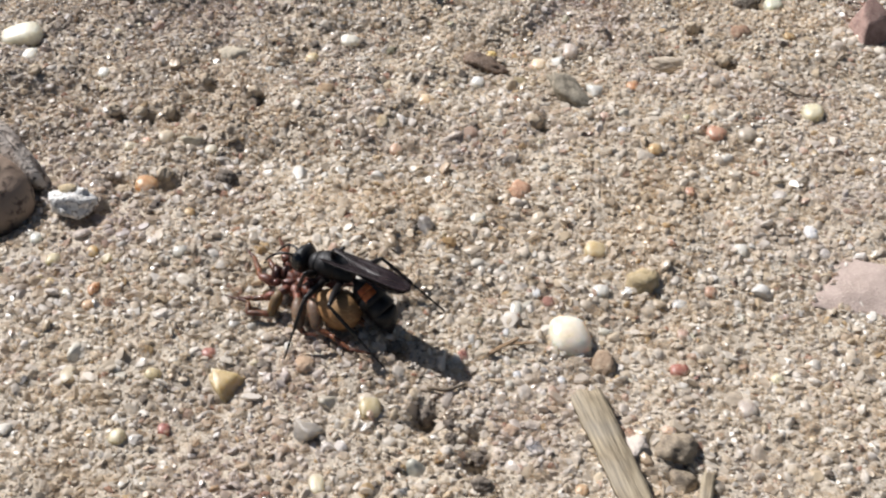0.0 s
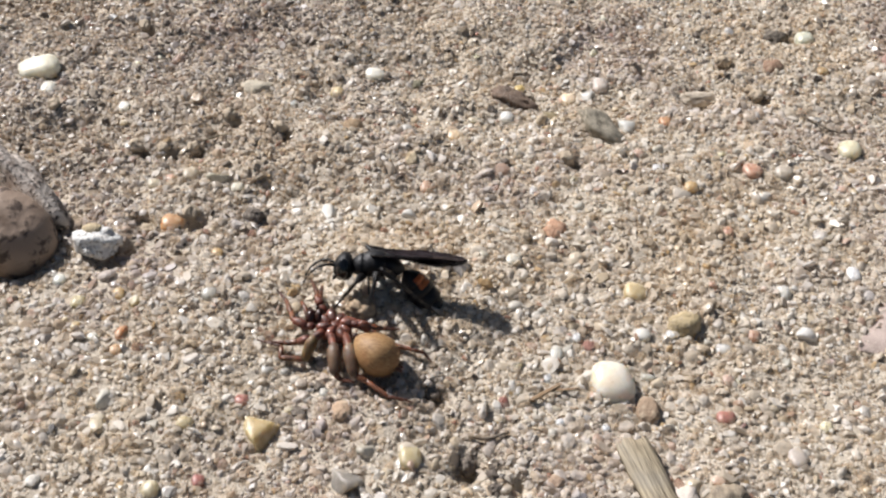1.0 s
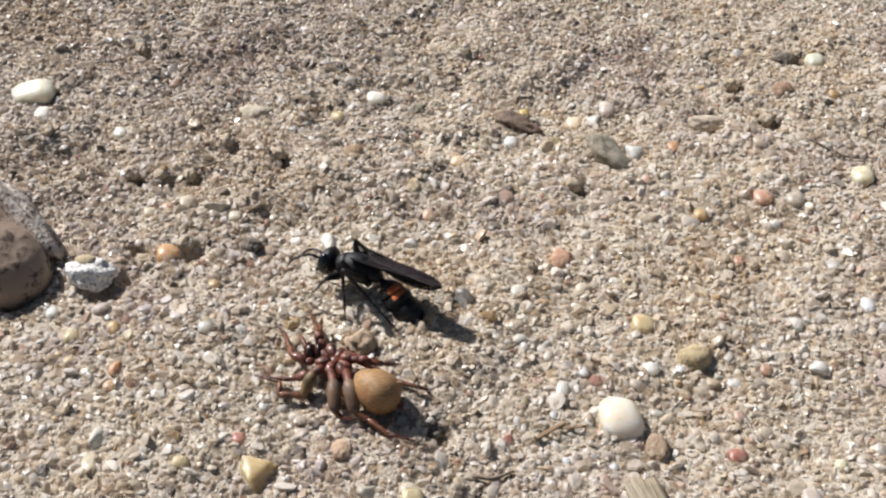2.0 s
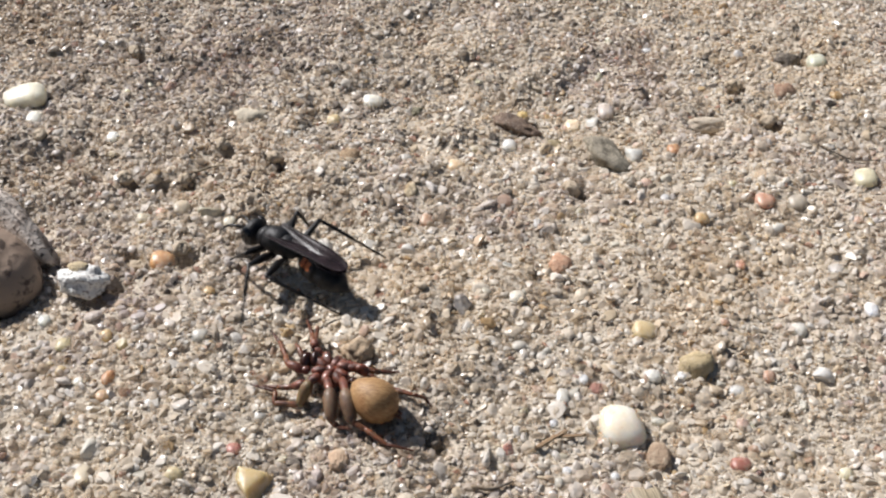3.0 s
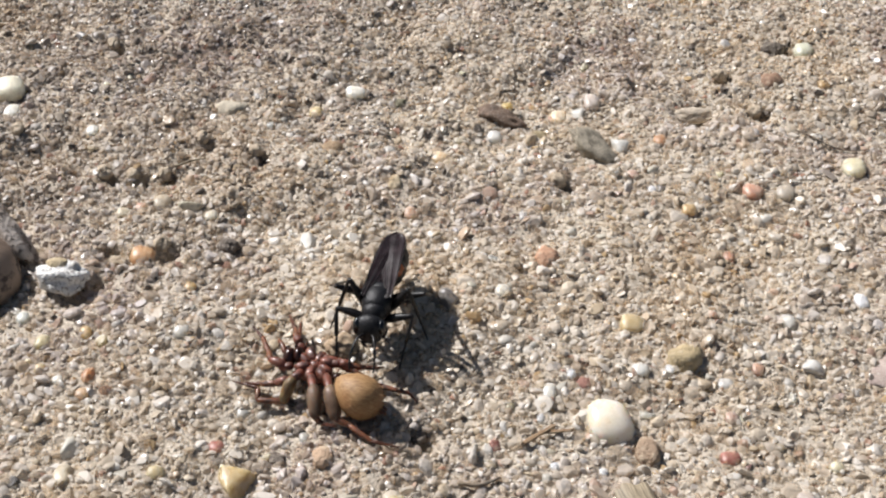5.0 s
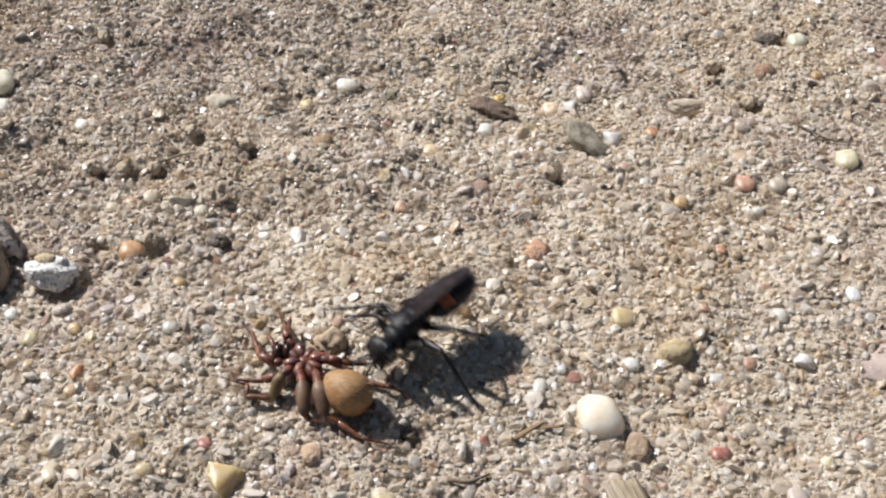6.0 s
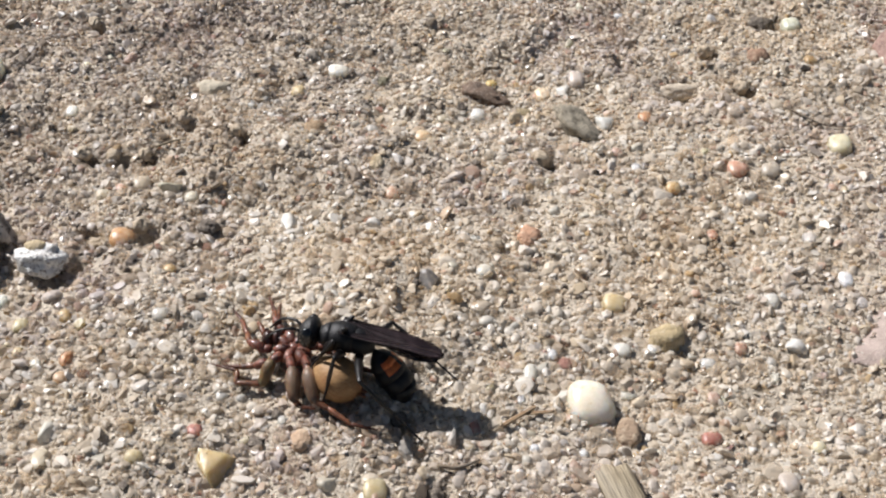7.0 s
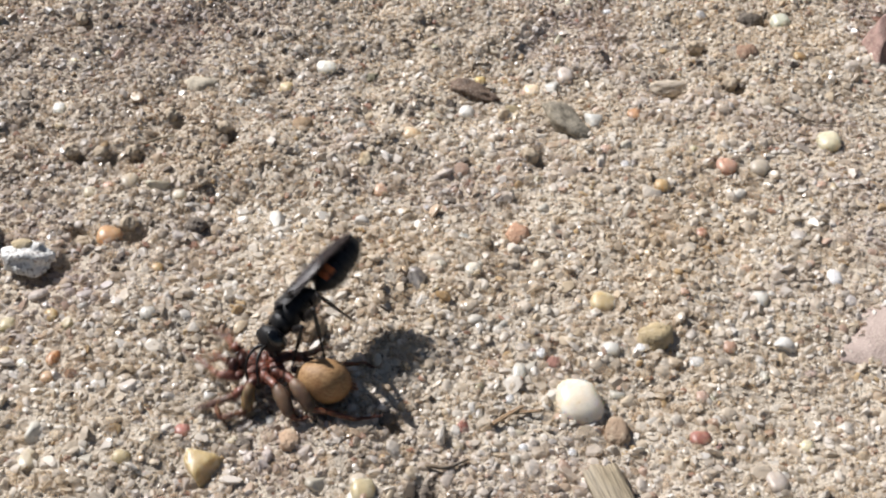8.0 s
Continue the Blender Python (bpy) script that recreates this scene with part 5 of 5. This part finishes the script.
# ---- what moves ----
def spot(x, y, z, ry, rz, rx=0):
    return pose(x * MM, y * MM, z * MM, rx, ry, rz)


# the wasp's way: seconds, place in mm, pitch and heading in degrees
WASP_WAY = [
    (0.0, -3.87, -23.16, 5.85, 4.7, 151.1),
    (0.1, -4.01, -23.10, 5.78, 4.0, 147.3),
    (0.2, -4.27, -22.38, 5.88, 7.0, 152.2),
    (0.3, -4.06, -21.54, 5.90, 6.1, 162.0),
    (0.4, -4.57, -21.36, 5.96, 7.3, 167.0),
    (0.5, -5.66, -21.19, 6.07, 9.3, 171.5),
    (0.6, -4.11, -21.69, 5.94, 8.5, 163.1),
    (0.7, -4.61, -21.71, 5.91, 8.3, 166.2),
    (0.8, -4.88, -21.03, 6.18, 13.4, 176.1),
    (0.9, -4.01, -20.43, 6.04, 16.4, 174.6),
    (1.0, -3.31, -15.44, 4.78, 2.0, 179.7),
    (1.1, -3.37, -14.92, 4.51, 1.0, 201.6),
    (1.2, -2.15, -11.69, 4.55, 1.7, 169.8),
    (1.3, -2.03, -11.21, 4.37, -0.3, 160.2),
    (1.4, -2.81, -11.04, 4.32, -0.7, 160.7),
    (1.5, -2.77, -11.02, 4.28, -1.2, 162.3),
    (1.6, -2.62, -11.67, 4.25, -0.5, 165.0),
    (1.7, -2.99, -12.36, 4.40, 2.0, 162.0),
    (2.8, -12.04, -6.78, 4.25, 4.6, 141.3),
    (2.9, -11.98, -5.70, 4.13, 3.0, 140.7),
    (3.0, -13.34, -6.32, 4.31, 4.5, 143.0),
    (3.1, -13.77, -5.51, 3.82, -4.3, 135.3),
    (3.2, -14.19, -4.91, 3.70, -3.9, 134.6),
    (3.3, -12.90, -3.96, 2.72, -5.9, 126.5),
    (3.4, -12.62, -4.21, 2.90, -5.0, 123.7),
    (3.5, -13.03, -4.02, 2.57, -5.2, 109.9),
    (3.6, -14.48, -1.58, 3.21, -4.1, 95.7),
    (3.7, -14.64, -0.58, 3.38, -5.4, 89.8),
    (3.8, -12.73, 2.55, 3.02, -4.8, 62.6),
    (3.9, -7.64, 9.92, 2.92, -3.9, 34.1),
    (4.0, -6.48, 11.42, 2.41, -5.7, 21.3),
    (4.1, -6.54, 9.78, 2.76, -1.8, 26.7),
    (4.2, -4.65, 8.07, 2.66, 5.2, -20.4),
    (4.3, -4.00, 7.94, 2.92, 10.2, -4.7),
    (4.4, -0.33, -2.27, 4.80, 4.3, -54.0),
    (4.5, 1.12, -4.61, 5.33, 0.6, -55.0),
    (4.6, -1.02, -13.39, 6.26, 0.9, -88.8),
    (4.7, -1.19, -17.07, 5.92, 1.0, -93.1),
    (5.8, -2.65, -14.79, 4.59, 6.6, -122.6),
    (5.9, -1.36, -16.25, 4.67, 8.5, -116.2),
    (6.0, 2.16, -19.45, 4.65, 8.8, -133.5),
    (6.1, 3.09, -22.46, 4.72, 3.2, -158.1),
    (6.2, 2.48, -24.37, 4.82, -4.4, -202.6),
    (6.3, 0.25, -25.94, 5.19, -7.3, -197.6),
    (6.4, -0.41, -26.13, 5.55, -6.3, -200.3),
    (6.5, -1.71, -25.31, 5.67, -7.4, -197.5),
    (6.6, -2.02, -24.46, 5.72, -4.6, -196.2),
    (6.8, -2.61, -23.75, 5.66, -1.3, -196.0),
    (7.0, -2.34, -23.69, 5.65, -2.0, -194.4),
    (7.2, -2.64, -23.55, 5.64, -0.6, -201.0),
    (7.4, -2.82, -23.32, 5.58, -0.6, -200.7),
    (7.5, -2.72, -22.37, 6.15, 10.4, -178.7),
    (7.6, -3.18, -23.05, 6.22, 13.5, -171.6),
    (7.7, -3.58, -21.75, 6.40, 18.0, -154.4),
    (7.8, -3.70, -22.15, 6.44, 17.5, -151.9),
    (7.9, -4.85, -21.95, 6.31, 19.7, -145.9),
    (8.0, -6.02, -20.91, 6.42, 19.1, -128.1),
]
# how far the abdomen and its tip bend down: seconds and two angles
CURL = [(0.0, 36, 30), (0.2, 48, 40), (0.5, 55, 50), (0.8, 62, 55), (1.0, 52, 30), (1.2, 46, 20), (1.7, 48, 15), (2.8, 12, 6), (3.4, 6, 4),
        (4.1, 20, 10), (4.5, 5, 3), (6.1, 4, 3), (6.4, 28, 25), (6.7, 48, 38), (7.4, 46, 34), (7.5, 2, 0), (8.0, 0, 0)]
# how far the wasp leans over to its right: seconds and degrees
LEAN = [(0.0, 10), (0.5, 18), (0.9, 24), (1.7, 26), (2.8, 4), (3.4, 0), (3.8, -2), (4.0, -9), (4.2, -4), (4.4, 0), (4.7, 0), (5.8, 12), (6.0, 20),
        (6.1, 20), (6.3, 10), (7.0, 12), (7.4, 14), (7.5, 32), (7.7, 36), (8.0, 38)]
RESTING = {"front": (4.4, 3.0), "middle": (0.2, 4.7), "hind": (-6.4, 4.2)}


def between(rows, t):
    for a, b in zip(rows, rows[1:]):
        if t <= b[0]:
            f = max(0.0, (t - a[0]) / (b[0] - a[0]))
            return [u + (v - u) * f for u, v in zip(a[1:], b[1:])]
    return list(rows[-1][1:])


def bone(root, way, up):
    """A matrix at root whose x runs along way, with z as near to up as can be."""
    x = way.normalized()
    y = up.cross(x).normalized()
    z = x.cross(y)
    m = Matrix((x, y, z)).transposed().to_4x4()
    m.translation = root
    return m


def leg_pose(hip, foot, thigh, shin, side):
    """Two-bone reach from hip to foot, in the wasp's space: poses of thigh and shin."""
    d = foot - hip
    far = min(max(d.length, abs(thigh - shin) * 1.15), (thigh + shin) * 0.985)
    way = d.normalized()
    out = Vector((0, side * 1.0, 0.3))
    out = (out - way * out.dot(way)).normalized()
    along = (thigh * thigh + far * far - shin * shin) / (2 * far)
    rise = math.sqrt(max(0.0, thigh * thigh - along * along))
    knee = hip + way * along + out * rise
    end = hip + way * far
    upper = bone(hip * MM, knee - hip, out)
    lower = bone(knee * MM, end - knee, out)
    return upper, upper.inverted() @ lower


def motions():
    times = [round(0.1 * i, 1) for i in range(81)]
    bodies = [spot(*between(WASP_WAY, t), *between(LEAN, t)) for t in times]
    walk(wasp, list(zip(times, bodies)))
    bends = [between(CURL, t) for t in times]
    walk(abdomen, [(t, Matrix.Translation(Vector((-2.55, 0, -0.5)) * MM) @ pose(0, 0, 0, 0, -a, 0)) for t, (a, b) in zip(times, bends)])
    walk(abdomen_tip, [(t, Matrix.Translation(Vector((-4.2, 0, 0)) * MM) @ pose(0, 0, 0, 0, -b, 0)) for t, (a, b) in zip(times, bends)])
    for k, ((kind, side), leg) in enumerate(wasp_legs.items()):
        hip = Vector(HIPS[kind])
        hip.y *= side
        turn = (k + (1 if side < 0 else 0) + k // 2) % 2
        upper, lower = [], []
        for i, t in enumerate(times):
            foot = None
            for when, who, flank, fx, fy in FEET:
                if who == kind and flank == side and abs(when - t) < 0.15:
                    foot = Vector((fx, fy, ground_at(fx, fy) + 0.3))
            if foot is None:
                j = max(0, i - (i + turn) % 2)
                m = bodies[j].to_3x3()
                heading = math.atan2(m[1][0], m[0][0])
                rx, ry = RESTING[kind]
                c = bodies[j].translation / MM
                grip = min(1.0, max(0.0, (c.z - 5.0) / 0.5)) if math.hypot(c.x - SPIDER_AT[0], c.y - SPIDER_AT[1]) < 5.5 else 0.0
                rx, ry = rx * (1 - 0.3 * grip), ry * (1 - 0.25 * grip)
                fx = c.x + rx * math.cos(heading) - side * ry * math.sin(heading)
                fy = c.y + rx * math.sin(heading) + side * ry * math.cos(heading)
                foot = Vector((fx, fy, ground_at(fx, fy) + 0.3 + 1.6 * grip))
            near = bodies[i].inverted() @ (foot * MM) / MM
            a, b = leg_pose(hip, near, *BONES[kind], side)
            upper.append((t, a))
            lower.append((t, b))
        walk(leg, upper)
        walk(leg.children[0], lower)
    x, y = SPIDER_AT
    z = ground_at(x, y) + 0.05
    walk(spider, [(0.0, spot(x, y, z, 0, 0)), (7.6, spot(x, y, z, 0, 0)), (7.8, spot(x - 0.2, y, z, 0, 2)),
                  (7.9, spot(x - 0.5, y - 0.4, z, 0, 9)), (8.0, spot(x - 0.7, y - 1.3, z, 0, 24))])


# where single feet stand: seconds, leg, side, x, y
FEET = []
FEET.append((0.0, "middle", 1, -8.2, -30.4))
FEET.append((0.0, "hind", 1, 1.7, -31.8))
FEET.append((0.0, "hind", -1, 7.3, -23.8))
for when in (0.3, 0.5, 0.7):
    FEET.append((when, "middle", 1, -5.0, -29.0))
    FEET.append((when, "hind", 1, -2.2, -29.3))
FEET.append((1.5, "front", 1, -5.1, -16.9))
FEET.append((1.5, "middle", 1, -0.6, -17.8))
FEET.append((1.5, "hind", -1, 4.7, -4.8))
FEET.append((3.0, "front", 1, -18.7, -5.4))
FEET.append((3.0, "middle", 1, -16.4, -15.4))
FEET.append((3.0, "hind", 1, -6.8, -13.5))
FEET.append((3.0, "hind", -1, -2.7, -3.7))
FEET.append((3.5, "middle", 1, -19.1, -10.1))
FEET.append((3.5, "hind", -1, -5.3, -12.5))
FEET.append((4.0, "hind", -1, -16.3, -2.4))
FEET.append((4.0, "middle", -1, -6.7, 2.0))
FEET.append((4.0, "front", -1, -2.4, 10.0))
FEET.append((4.5, "hind", -1, -8.3, 3.8))
FEET.append((4.5, "middle", -1, -7.8, -5.6))
FEET.append((4.5, "front", -1, -0.4, -10.1))
FEET.append((4.5, "middle", 1, 5.8, 3.7))
FEET.append((6.0, "front", -1, -3.8, -15.6))
FEET.append((6.0, "middle", 1, 8.8, -26.1))
FEET.append((6.0, "hind", 1, 9.7, -16.7))
FEET.append((6.5, "middle", 1, -3.6, -32.5))
FEET.append((6.5, "hind", 1, 6.0, -32.7))
FEET.append((7.0, "hind", 1, 4.7, -31.3))
FEET.append((7.0, "hind", -1, 7.9, -24.4))
FEET.append((7.0, "middle", 1, -4.5, -28.1))
FEET.append((7.3, "middle", 1, -4.5, -28.5))
FEET.append((7.5, "middle", 1, -4.2, -28.6))
FEET.append((7.5, "hind", 1, 1.8, -24.5))

motions()
